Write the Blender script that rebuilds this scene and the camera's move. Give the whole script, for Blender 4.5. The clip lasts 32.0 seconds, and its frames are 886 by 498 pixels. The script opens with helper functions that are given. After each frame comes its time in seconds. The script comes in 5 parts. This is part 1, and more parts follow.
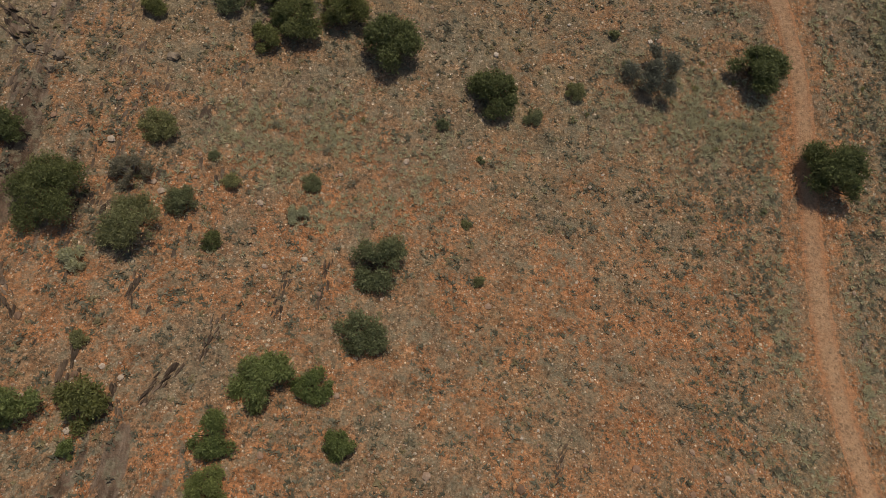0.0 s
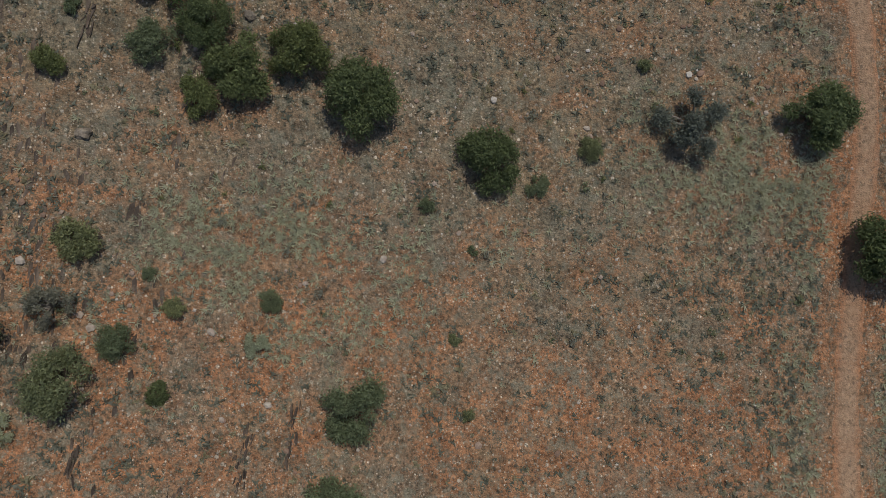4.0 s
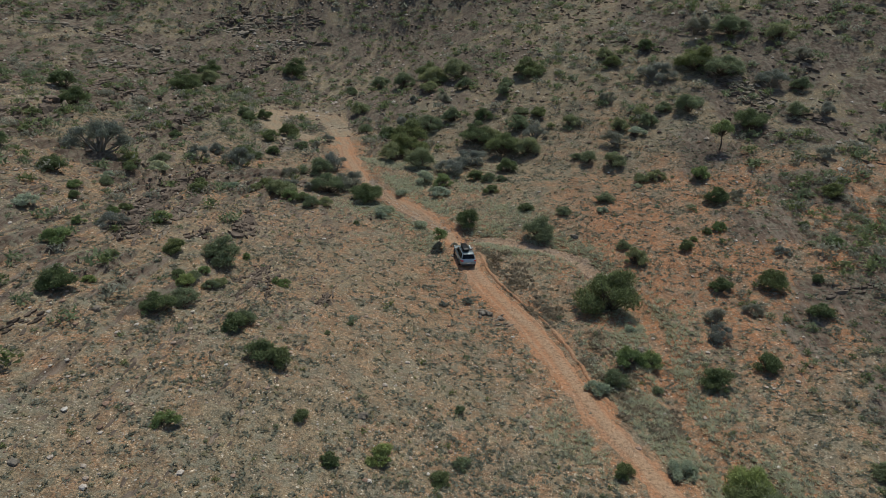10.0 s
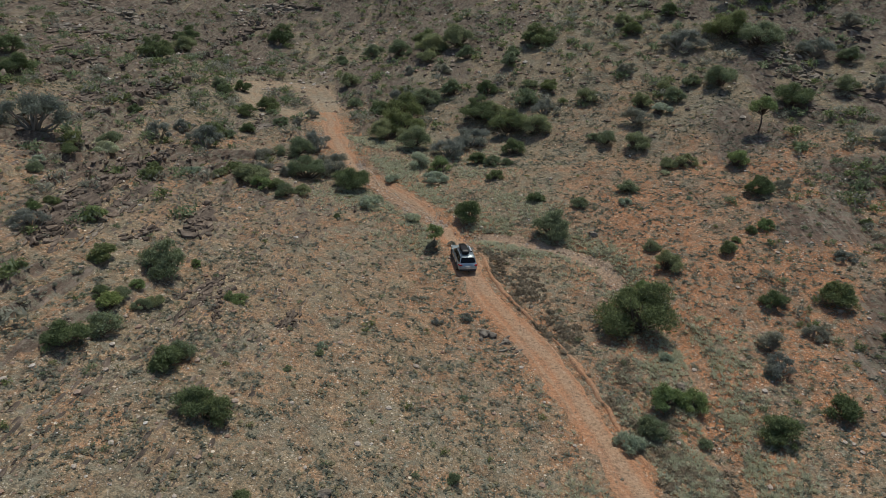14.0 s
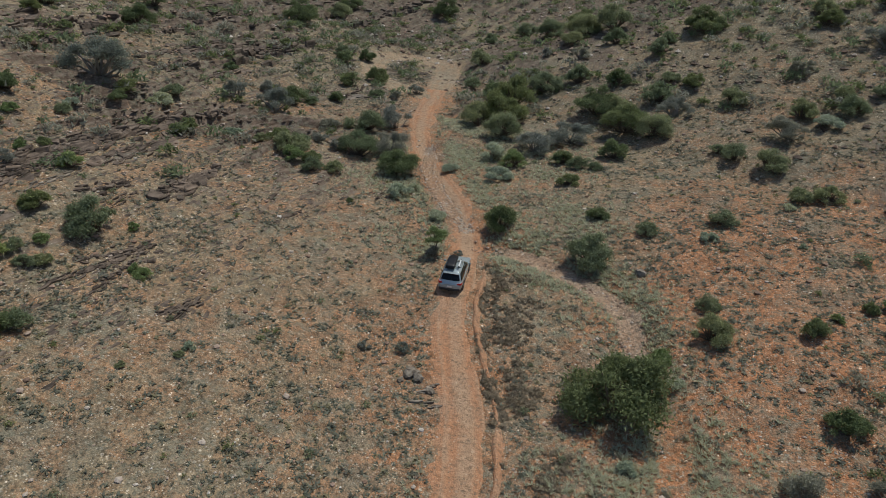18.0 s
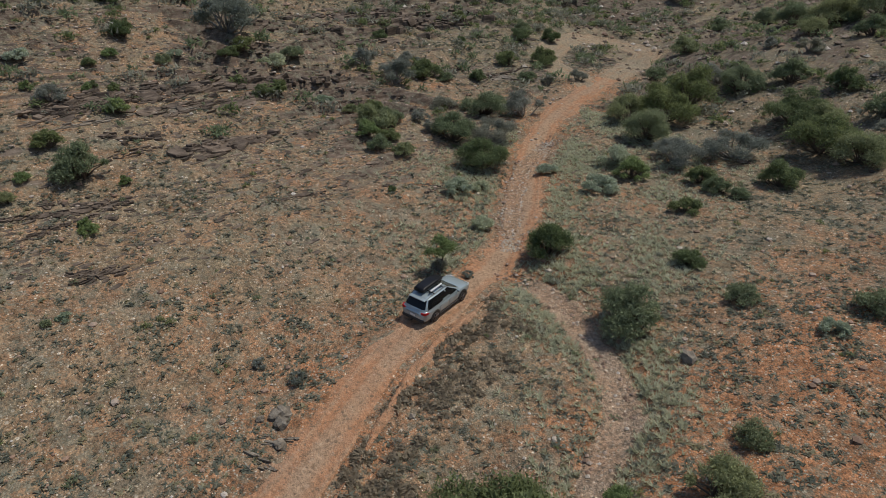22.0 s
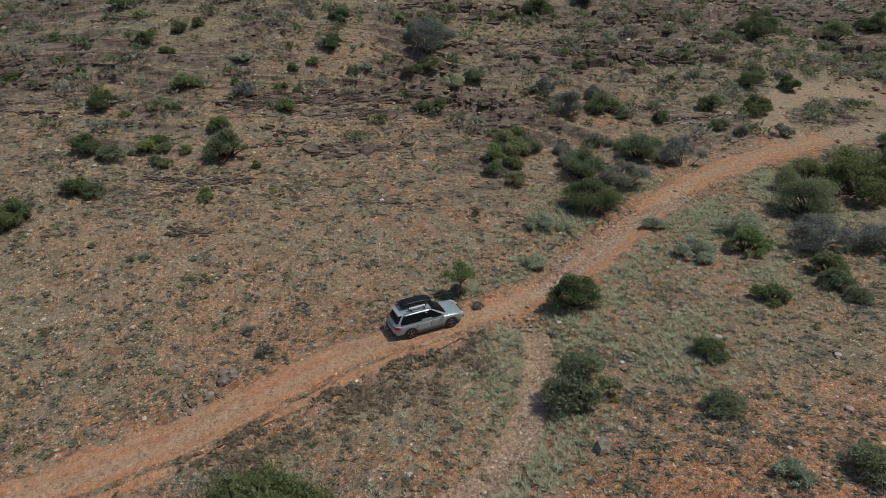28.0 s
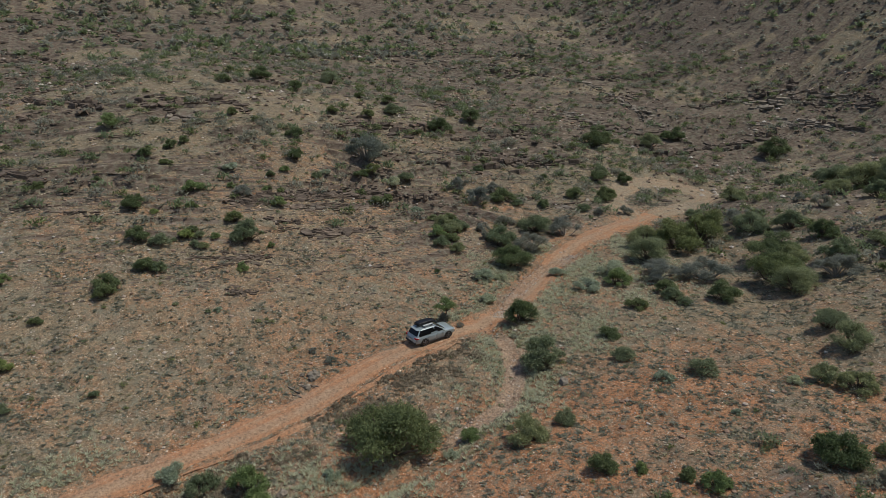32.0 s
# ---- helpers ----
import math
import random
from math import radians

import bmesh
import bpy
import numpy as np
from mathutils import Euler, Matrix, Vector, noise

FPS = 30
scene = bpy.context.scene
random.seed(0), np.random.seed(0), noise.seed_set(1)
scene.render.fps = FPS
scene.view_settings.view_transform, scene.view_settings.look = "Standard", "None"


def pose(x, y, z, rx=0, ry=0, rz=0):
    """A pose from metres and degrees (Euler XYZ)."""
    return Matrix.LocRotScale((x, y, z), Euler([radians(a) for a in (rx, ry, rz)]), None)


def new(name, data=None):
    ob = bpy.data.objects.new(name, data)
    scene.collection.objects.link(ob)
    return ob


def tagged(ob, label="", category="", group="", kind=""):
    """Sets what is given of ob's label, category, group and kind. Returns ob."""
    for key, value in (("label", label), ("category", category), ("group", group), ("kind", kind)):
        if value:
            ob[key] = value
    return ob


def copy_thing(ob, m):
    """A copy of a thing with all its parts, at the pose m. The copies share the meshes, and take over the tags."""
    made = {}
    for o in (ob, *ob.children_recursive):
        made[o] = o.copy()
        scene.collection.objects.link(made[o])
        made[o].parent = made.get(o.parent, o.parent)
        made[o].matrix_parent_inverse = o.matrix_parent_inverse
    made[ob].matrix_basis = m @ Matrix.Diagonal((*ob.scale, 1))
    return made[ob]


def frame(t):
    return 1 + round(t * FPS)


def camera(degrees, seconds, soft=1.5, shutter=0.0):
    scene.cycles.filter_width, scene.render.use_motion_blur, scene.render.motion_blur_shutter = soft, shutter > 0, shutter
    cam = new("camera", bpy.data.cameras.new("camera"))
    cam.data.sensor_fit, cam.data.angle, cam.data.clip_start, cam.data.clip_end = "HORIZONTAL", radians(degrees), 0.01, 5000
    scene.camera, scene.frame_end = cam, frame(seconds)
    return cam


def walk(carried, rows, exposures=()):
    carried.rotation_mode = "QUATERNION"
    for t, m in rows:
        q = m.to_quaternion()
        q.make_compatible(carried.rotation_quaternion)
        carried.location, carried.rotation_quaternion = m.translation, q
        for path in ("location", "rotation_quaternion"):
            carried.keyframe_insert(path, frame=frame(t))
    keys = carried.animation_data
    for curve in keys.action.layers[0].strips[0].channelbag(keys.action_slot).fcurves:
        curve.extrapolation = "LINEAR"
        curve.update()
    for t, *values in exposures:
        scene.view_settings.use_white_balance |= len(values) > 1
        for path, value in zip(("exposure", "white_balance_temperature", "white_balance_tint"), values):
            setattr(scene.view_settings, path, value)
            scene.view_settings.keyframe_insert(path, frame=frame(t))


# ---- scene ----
cam = camera(68.0, 32.0, soft=0.65)
PATH = [
    (0, pose(2.06, -115.10, 40.00, 21.42, -0.28, 3.84)),
    (0.5, pose(1.93, -113.62, 39.68, 14.18, -0.41, 3.79)),
    (1, pose(1.84, -111.56, 39.42, 9.57, -0.43, 3.82)),
    (1.5, pose(1.77, -109.34, 39.19, 6.98, -0.43, 3.78)),
    (2, pose(1.73, -107.41, 38.90, 6.04, -0.46, 3.61)),
    (2.5, pose(1.74, -105.62, 38.62, 5.78, -0.46, 3.32)),
    (4.5, pose(1.39, -93.42, 37.64, 3.88, -0.49, 3.56)),
    (5, pose(1.30, -91.41, 37.23, 8.94, -0.46, 3.43)),
    (5.5, pose(1.33, -89.17, 36.83, 15.64, -0.34, 3.33)),
    (6, pose(1.33, -86.47, 36.64, 23.33, -0.26, 3.34)),
    (6.5, pose(1.17, -83.17, 36.80, 31.02, -0.27, 3.20)),
    (7, pose(1.20, -81.12, 36.39, 40.50, -0.13, 3.08)),
    (7.5, pose(1.26, -79.29, 35.68, 49.41, -0.06, 3.15)),
    (8, pose(1.34, -77.32, 35.30, 56.24, -0.01, 3.24)),
    (8.5, pose(1.54, -75.40, 34.71, 61.41, 0.15, 3.36)),
    (9, pose(1.64, -73.36, 34.25, 64.45, 0.23, 3.41)),
    (9.5, pose(1.63, -71.19, 33.80, 65.86, 0.27, 3.44)),
    (10, pose(1.55, -68.84, 33.27, 66.12, 0.27, 3.40)),
    (10.5, pose(1.49, -66.57, 32.92, 65.86, 0.26, 3.39)),
    (11, pose(1.44, -64.21, 32.62, 65.32, 0.23, 3.41)),
    (11.5, pose(1.32, -62.34, 32.29, 64.91, 0.23, 3.38)),
    (12, pose(1.34, -61.27, 32.14, 64.69, 0.23, 3.39)),
    (12.5, pose(1.33, -60.67, 32.08, 64.53, 0.23, 3.39)),
    (13, pose(1.38, -60.37, 32.04, 64.45, 0.25, 3.40)),
    (13.5, pose(1.08, -58.30, 31.47, 64.01, 0.10, 3.26)),
    (15.5, pose(6.50, -51.85, 29.43, 63.27, -0.40, 9.18)),
    (16, pose(9.00, -49.79, 28.86, 63.17, -0.44, 12.05)),
    (16.5, pose(11.51, -47.59, 28.41, 63.11, -0.49, 15.12)),
    (17, pose(14.13, -45.25, 27.91, 63.04, -0.35, 18.42)),
    (17.5, pose(16.39, -42.77, 27.46, 62.94, -0.29, 21.64)),
    (18, pose(18.43, -40.40, 27.01, 62.85, -0.17, 24.87)),
    (18.5, pose(20.25, -37.68, 26.62, 62.67, 0.00, 28.08)),
    (19, pose(21.84, -34.98, 26.07, 62.58, 0.21, 31.27)),
    (19.5, pose(23.35, -32.34, 25.47, 62.58, 0.37, 34.54)),
    (20, pose(24.60, -29.72, 24.91, 62.59, 0.54, 37.78)),
    (20.5, pose(25.69, -27.08, 24.33, 62.60, 0.79, 41.01)),
    (21, pose(26.42, -24.44, 23.75, 62.58, 0.94, 44.12)),
    (21.5, pose(27.03, -21.96, 23.26, 62.51, 1.04, 47.23)),
    (22, pose(27.37, -19.46, 22.73, 62.47, 1.16, 50.29)),
    (22.5, pose(27.80, -17.15, 22.22, 62.46, 1.27, 53.43)),
    (23, pose(27.98, -14.82, 21.66, 62.46, 1.38, 56.55)),
    (23.5, pose(28.59, -12.96, 21.39, 62.59, 1.45, 59.66)),
    (24, pose(29.48, -11.30, 21.39, 62.79, 1.48, 62.76)),
    (24.5, pose(30.18, -9.54, 21.38, 63.02, 1.51, 65.83)),
    (25, pose(30.72, -7.69, 21.37, 63.26, 1.49, 68.98)),
    (25.5, pose(31.14, -5.93, 21.41, 63.40, 1.42, 72.08)),
    (27.5, pose(32.59, -2.55, 21.53, 64.30, 1.25, 78.67)),
    (28, pose(36.08, -3.00, 22.87, 65.07, 1.26, 78.94)),
    (28.5, pose(40.02, -3.78, 24.07, 65.98, 1.20, 78.93)),
    (29, pose(43.54, -4.87, 25.54, 66.70, 1.13, 78.42)),
    (29.5, pose(47.10, -6.56, 26.80, 67.71, 1.01, 77.25)),
    (30, pose(50.46, -9.15, 27.86, 68.95, 0.73, 75.38)),
    (30.5, pose(53.98, -12.60, 28.59, 70.46, 0.43, 73.00)),
    (31, pose(58.06, -17.21, 29.22, 72.16, 0.02, 70.35)),
    (31.5, pose(56.54, -18.83, 28.09, 73.12, 0.05, 68.34)),
    (32, pose(54.68, -20.44, 27.27, 73.41, 0.03, 66.23)),
]
walk(cam, PATH, exposures=[(0, -0.68, 8300, 17), (0.5, -0.7, 7000, 11), (1, -0.74, 6500, 9), (2, -0.76, 6500, 10), (5, -0.8, 6500, 10), (7, -0.72, 6450, 6), (9, -0.38, 6450, 4), (12, -0.33, 6450, 7), (17, -0.28, 6450, 7), (24, -0.39, 6500, 10), (28, -0.4, 6500, 10), (32, -0.35, 6500, 8)])

# ---------------------------------------------------------------- light
SUN_DIR = Vector((0.36, 0.93, 1.95)).normalized()
sky_world = bpy.data.worlds.new("sky")
scene.world = sky_world
sky_world.use_nodes = True
wn = sky_world.node_tree
sky = wn.nodes.new("ShaderNodeTexSky")
sky.sky_type = "NISHITA"
sky.sun_disc = False
sky.sun_elevation = math.asin(SUN_DIR.z)
sky.sun_rotation = math.atan2(SUN_DIR.x, SUN_DIR.y)
wn.links.new(sky.outputs[0], wn.nodes["Background"].inputs[0])
wn.nodes["Background"].inputs[1].default_value = 0.125
sun_data = bpy.data.lights.new("sun", "SUN")
sun_data.energy, sun_data.angle, sun_data.color = 3.35, radians(0.53), (1.0, 0.95, 0.84)
sun_ob = new("sun", sun_data)
sun_ob.rotation_euler = (-SUN_DIR).to_track_quat("-Z", "Y").to_euler()
sun_ob.location = (0, 0, 300)

# ---------------------------------------------------------------- materials


def material(name, rough=0.8, metal=0.0, spec=0.3):
    m = bpy.data.materials.new(name)
    m.use_nodes = True
    b = m.node_tree.nodes["Principled BSDF"]
    b.inputs["Roughness"].default_value = rough
    b.inputs["Metallic"].default_value = metal
    b.inputs["Specular IOR Level"].default_value = spec
    return m, m.node_tree, b


def node(nt, kind, **values):
    n = nt.nodes.new(kind)
    for key, value in values.items():
        if key in ("operation", "blend_type", "data_type", "feature", "attribute_name", "noise_dimensions", "interpolation_type", "clamp"):
            if key == "operation":
                n.operation = value
            elif key == "blend_type":
                n.blend_type = value
            elif key == "data_type":
                n.data_type = value
            elif key == "feature":
                n.feature = value
            elif key == "attribute_name":
                n.attribute_name = value
        else:
            n.inputs[key.replace("_", " ")].default_value = value
    return n


def ramp(nt, source, stops):
    n = nt.nodes.new("ShaderNodeValToRGB")
    e = n.color_ramp.elements
    while len(e) < len(stops):
        e.new(0.5)
    for el, (at, col) in zip(e, stops):
        el.position, el.color = at, (*col, 1) if len(col) == 3 else col
    nt.links.new(source, n.inputs[0])
    return n.outputs[0]


def mix(nt, fac, a, b, how="MIX"):
    n = nt.nodes.new("ShaderNodeMix")
    n.data_type, n.blend_type = "RGBA", how
    for sock, value in ((n.inputs[0], fac), (n.inputs[6], a), (n.inputs[7], b)):
        if isinstance(value, (int, float)):
            sock.default_value = value
        elif isinstance(value, tuple):
            sock.default_value = (*value, 1)
        else:
            nt.links.new(value, sock)
    return n.outputs[2]


def noise_tex(nt, scale, detail=4.0, rough=0.55, coords=None):
    n = node(nt, "ShaderNodeTexNoise", Scale=scale, Detail=detail, Roughness=rough)
    if coords is not None:
        nt.links.new(coords, n.inputs["Vector"])
    return n.outputs[0]


def voronoi(nt, scale, coords=None, feature="F1"):
    n = node(nt, "ShaderNodeTexVoronoi", feature=feature, Scale=scale)
    if coords is not None:
        nt.links.new(coords, n.inputs["Vector"])
    return n


def world_coords(nt):
    return nt.nodes.new("ShaderNodeNewGeometry").outputs["Position"]


def bump(nt, b, height, strength, distance):
    n = node(nt, "ShaderNodeBump", Strength=strength, Distance=distance)
    nt.links.new(height, n.inputs["Height"])
    nt.links.new(n.outputs[0], b.inputs["Normal"])


def level(nt, source, lo, hi, top=1.0):
    return ramp(nt, source, [(lo, (0, 0, 0)), (hi, (top, top, top))])


def soil_material(name, red, tan, grey, grit, litter=0.45, bedrock=False, coarse=1.0):
    """Stony desert soil: red earth, paler gravel and grey litter in patches of two sizes, with pebbles and grit on top."""
    m, nt, b = material(name, 0.95, spec=0.1)
    p = world_coords(nt)
    big = noise_tex(nt, 0.055, 5, 0.6, p)
    mid = noise_tex(nt, 0.5, 6, 0.65, p)
    fine = noise_tex(nt, 3.3, 5, 0.7, p)
    attr = nt.nodes.new("ShaderNodeAttribute")
    attr.attribute_name = "redness"
    part_big = node(nt, "ShaderNodeMath", operation="MULTIPLY_ADD")
    nt.links.new(big, part_big.inputs[0])
    part_big.inputs[1].default_value, part_big.inputs[2].default_value = 0.7, -0.38
    part_mid = node(nt, "ShaderNodeMath", operation="MULTIPLY_ADD")
    nt.links.new(mid, part_mid.inputs[0])
    part_mid.inputs[1].default_value = 0.9
    nt.links.new(part_big.outputs[0], part_mid.inputs[2])
    shift = node(nt, "ShaderNodeMath", operation="MULTIPLY_ADD")
    nt.links.new(attr.outputs["Fac"], shift.inputs[0])
    shift.inputs[1].default_value = 0.8
    nt.links.new(part_mid.outputs[0], shift.inputs[2])
    earth = mix(nt, level(nt, shift.outputs[0], 0.62, 1.05), tan, red)
    earth = mix(nt, level(nt, noise_tex(nt, 0.23, 4, 0.6, p), 0.48, 0.66, litter), earth, grey)
    earth = mix(nt, ramp(nt, fine, [(0.34, (0.8, 0.8, 0.8)), (0.5, (0, 0, 0))]), earth, tuple(c * 0.5 for c in tan))
    earth = mix(nt, level(nt, fine, 0.56, 0.7, 0.5), earth, tuple(min(1, c * 1.35) for c in tan))
    for scale, pale, dark, top in ((3.4, 0.92, 0.2, 0.8), (6.2, 0.84, 0.28, 0.8), (11.0, 0.8, 0.3, 0.75)):
        grains = voronoi(nt, scale, p)
        pick = node(nt, "ShaderNodeSeparateColor")
        nt.links.new(grains.outputs["Color"], pick.inputs[0])
        disc = ramp(nt, grains.outputs["Distance"], [(0.28, (1, 1, 1)), (0.42, (0, 0, 0))])
        light = mix(nt, 1.0, disc, level(nt, pick.outputs[0], pale, pale + 0.03, top * coarse), "MULTIPLY")
        shade = mix(nt, 1.0, disc, ramp(nt, pick.outputs[0], [(dark * coarse, (top, top, top)), (dark * coarse + 0.03, (0, 0, 0))]), "MULTIPLY")
        tint = ramp(nt, pick.outputs[1], [(0, tuple(c * 0.8 for c in grit)), (0.7, grit), (1, tuple(min(1, c * 1.7) for c in grit))])
        earth = mix(nt, light, earth, tint)
        earth = mix(nt, shade, earth, tuple(c * 0.55 for c in grey))
    speckle = noise_tex(nt, 4.2, 8, 0.85, p)
    earth = mix(nt, 1.0, earth, ramp(nt, speckle, [(0.37, (1 - 0.6 * coarse,) * 3), (0.5, (1, 1, 1)), (0.62, (1 + 0.6 * coarse, 1 + 0.57 * coarse, 1 + 0.5 * coarse))]), "MULTIPLY")
    h = mix(nt, 0.5, fine, grains.outputs["Distance"])
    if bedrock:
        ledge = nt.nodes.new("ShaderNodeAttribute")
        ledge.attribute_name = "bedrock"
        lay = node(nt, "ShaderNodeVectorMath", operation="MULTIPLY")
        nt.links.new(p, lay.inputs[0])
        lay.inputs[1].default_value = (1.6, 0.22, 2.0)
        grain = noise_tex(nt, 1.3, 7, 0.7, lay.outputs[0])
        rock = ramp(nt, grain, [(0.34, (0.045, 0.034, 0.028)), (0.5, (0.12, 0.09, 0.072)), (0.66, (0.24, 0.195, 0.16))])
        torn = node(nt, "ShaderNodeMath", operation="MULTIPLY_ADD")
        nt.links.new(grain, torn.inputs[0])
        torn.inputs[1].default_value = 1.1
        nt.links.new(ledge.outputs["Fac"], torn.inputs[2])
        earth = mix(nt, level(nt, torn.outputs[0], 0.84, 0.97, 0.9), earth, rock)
        wear = noise_tex(nt, 0.75, 8, 0.75, p)
        earth = mix(nt, 1.0, earth, ramp(nt, wear, [(0.36, (0.66, 0.67, 0.68)), (0.5, (1, 1, 1)), (0.64, (1.25, 1.23, 1.2))]), "MULTIPLY")
        low = noise_tex(nt, 1.35, 5, 0.7, p)
        thin = noise_tex(nt, 0.16, 3, 0.5, p)
        brush = mix(nt, 1.0, level(nt, low, 0.5, 0.58, 0.7), ramp(nt, thin, [(0.35, (0.35, 0.35, 0.35)), (0.6, (1, 1, 1))]), "MULTIPLY")
        tint2 = ramp(nt, noise_tex(nt, 8.0, 3, 0.6, p), [(0.36, (0.12, 0.114, 0.082)), (0.64, (0.3, 0.285, 0.215))])
        earth = mix(nt, brush, earth, tint2)
    nt.links.new(earth, b.inputs["Base Color"])
    bump(nt, b, h, 0.8, 0.12)
    return m


RED, TAN, GREY, GRIT = (0.36, 0.17, 0.088), (0.24, 0.184, 0.12), (0.19, 0.178, 0.136), (0.43, 0.37, 0.295)
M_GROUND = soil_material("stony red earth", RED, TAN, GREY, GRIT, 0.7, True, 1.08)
M_TRACK = soil_material("bare red track earth", (0.41, 0.208, 0.115), (0.4, 0.265, 0.172), (0.35, 0.245, 0.17), (0.42, 0.33, 0.25), 0.6, False, 0.42)
M_GRAVEL = soil_material("creek gravel", (0.36, 0.22, 0.14), (0.33, 0.245, 0.175), (0.28, 0.225, 0.175), (0.44, 0.38, 0.31), 0.7, False, 0.9)
M_WASH = soil_material("pale wash gravel", (0.34, 0.19, 0.115), (0.32, 0.225, 0.15), (0.28, 0.22, 0.165), (0.5, 0.45, 0.38), 0.4)
M_LOOP = soil_material("pale worn earth", (0.33, 0.225, 0.145), (0.33, 0.26, 0.18), (0.27, 0.235, 0.175), (0.42, 0.36, 0.29), 0.8, False, 0.8)


def rock_material(name, base, dark, light):
    m, nt, b = material(name, 0.85, spec=0.25)
    p = world_coords(nt)
    squash = node(nt, "ShaderNodeVectorMath", operation="MULTIPLY")
    nt.links.new(p, squash.inputs[0])
    squash.inputs[1].default_value = (1.0, 0.25, 3.0)
    layers = noise_tex(nt, 1.6, 6, 0.65, squash.outputs[0])
    blot = noise_tex(nt, 0.8, 5, 0.6, p)
    info = nt.nodes.new("ShaderNodeObjectInfo")
    col = ramp(nt, layers, [(0.3, dark), (0.5, base), (0.72, light)])
    col = mix(nt, ramp(nt, blot, [(0.45, (0, 0, 0)), (0.7, (0.6, 0.6, 0.6))]), col, tuple(0.6 * c for c in dark))
    tone = ramp(nt, info.outputs["Random"], [(0, (0.75, 0.75, 0.75)), (1, (1.2, 1.15, 1.1))])
    col = mix(nt, 1.0, col, tone, "MULTIPLY")
    nt.links.new(col, b.inputs["Base Color"])
    bump(nt, b, mix(nt, 0.5, layers, noise_tex(nt, 7.0, 6, 0.7, p)), 0.9, 0.16)
    return m


M_ROCK = rock_material("weathered brown schist", (0.15, 0.116, 0.092), (0.05, 0.04, 0.034), (0.31, 0.25, 0.2))
M_PALE_ROCK = rock_material("pale grey gneiss", (0.25, 0.215, 0.175), (0.11, 0.095, 0.078), (0.4, 0.355, 0.295))


def stone_material():
    m, nt, b = material("loose quartz and schist stones", 0.85, spec=0.25)
    geo = nt.nodes.new("ShaderNodeNewGeometry")
    col = ramp(nt, geo.outputs["Random Per Island"], [(0.0, (0.17, 0.12, 0.09)), (0.35, (0.33, 0.22, 0.16)), (0.7, (0.42, 0.35, 0.29)), (0.9, (0.52, 0.46, 0.39)), (1.0, (0.64, 0.6, 0.54))])
    n = noise_tex(nt, 6.0, 3, 0.6, geo.outputs["Position"])
    col = mix(nt, ramp(nt, n, [(0.4, (0, 0, 0)), (0.7, (0.5, 0.5, 0.5))]), col, (0.24, 0.13, 0.085))
    nt.links.new(col, b.inputs["Base Color"])
    return m


M_STONE = stone_material()


def leaf_material(name, dark, light, sheen=0.3, thin=0.55):
    m, nt, b = material(name, 0.6, spec=sheen)
    geo = nt.nodes.new("ShaderNodeNewGeometry")
    info = nt.nodes.new("ShaderNodeObjectInfo")
    col = ramp(nt, geo.outputs["Random Per Island"], [(0.0, dark), (0.75, tuple(0.5 * (a + c) for a, c in zip(dark, light))), (1.0, light)])
    tone = ramp(nt, info.outputs["Random"], [(0, (0.8, 0.85, 0.8)), (0.5, (1, 1, 1)), (1, (1.25, 1.15, 1.0))])
    nt.links.new(mix(nt, 1.0, col, tone, "MULTIPLY"), b.inputs["Base Color"])
    glow = nt.nodes.new("ShaderNodeBsdfTranslucent")
    nt.links.new(b.inputs["Base Color"].links[0].from_socket, glow.inputs[0])
    blend = nt.nodes.new("ShaderNodeMixShader")
    blend.inputs[0].default_value = thin
    nt.links.new(b.outputs[0], blend.inputs[1])
    nt.links.new(glow.outputs[0], blend.inputs[2])
    nt.links.new(blend.outputs[0], nt.nodes["Material Output"].inputs[0])
    return m


def plain(name, colour, rough=0.8, metal=0.0, spec=0.3, grain=0.25, scale=20.0, coat=0.0):
    m, nt, b = material(name, rough, metal, spec)
    co = nt.nodes.new("ShaderNodeTexCoord")
    n = noise_tex(nt, scale, 4, 0.6, co.outputs["Object"])
    nt.links.new(mix(nt, n, tuple(c * (1 - grain) for c in colour), tuple(min(1, c * (1 + grain)) for c in colour)), b.inputs["Base Color"])
    b.inputs["Coat Weight"].default_value = coat
    return m


LEAVES = [
    leaf_material("dark green shrub leaves", (0.114, 0.146, 0.070), (0.270, 0.330, 0.156)),
    leaf_material("olive shrub leaves", (0.168, 0.202, 0.120), (0.372, 0.426, 0.252)),
    leaf_material("fresh green shrub leaves", (0.162, 0.218, 0.090), (0.372, 0.462, 0.204)),
    leaf_material("grey dry twigs and leaves", (0.180, 0.194, 0.168), (0.384, 0.408, 0.360)),
    leaf_material("silvery saltbush leaves", (0.312, 0.348, 0.258), (0.600, 0.660, 0.504)),
    leaf_material("fine green tree leaves", (0.162, 0.214, 0.090), (0.372, 0.456, 0.204)),
]
M_TUFT = leaf_material("grey green low saltbush", (0.16, 0.163, 0.13), (0.34, 0.346, 0.28), 0.1, 0.5)
M_GRASS = leaf_material("dry pale grass", (0.46, 0.455, 0.325), (0.72, 0.71, 0.53), 0.15, 0.5)
M_DRYBRUSH = leaf_material("brown dry brush", (0.24, 0.195, 0.14), (0.42, 0.355, 0.26), 0.1, 0.5)
M_COBBLE = plain("pale wash cobbles", (0.44, 0.385, 0.315), 0.9, 0.0, 0.2, 0.4, 3.0)
M_STRAW = leaf_material("bleached straw tufts", (0.32, 0.275, 0.175), (0.55, 0.48, 0.33), 0.15, 0.5)
M_BARK = plain("grey brown bark", (0.13, 0.10, 0.08), 0.9)
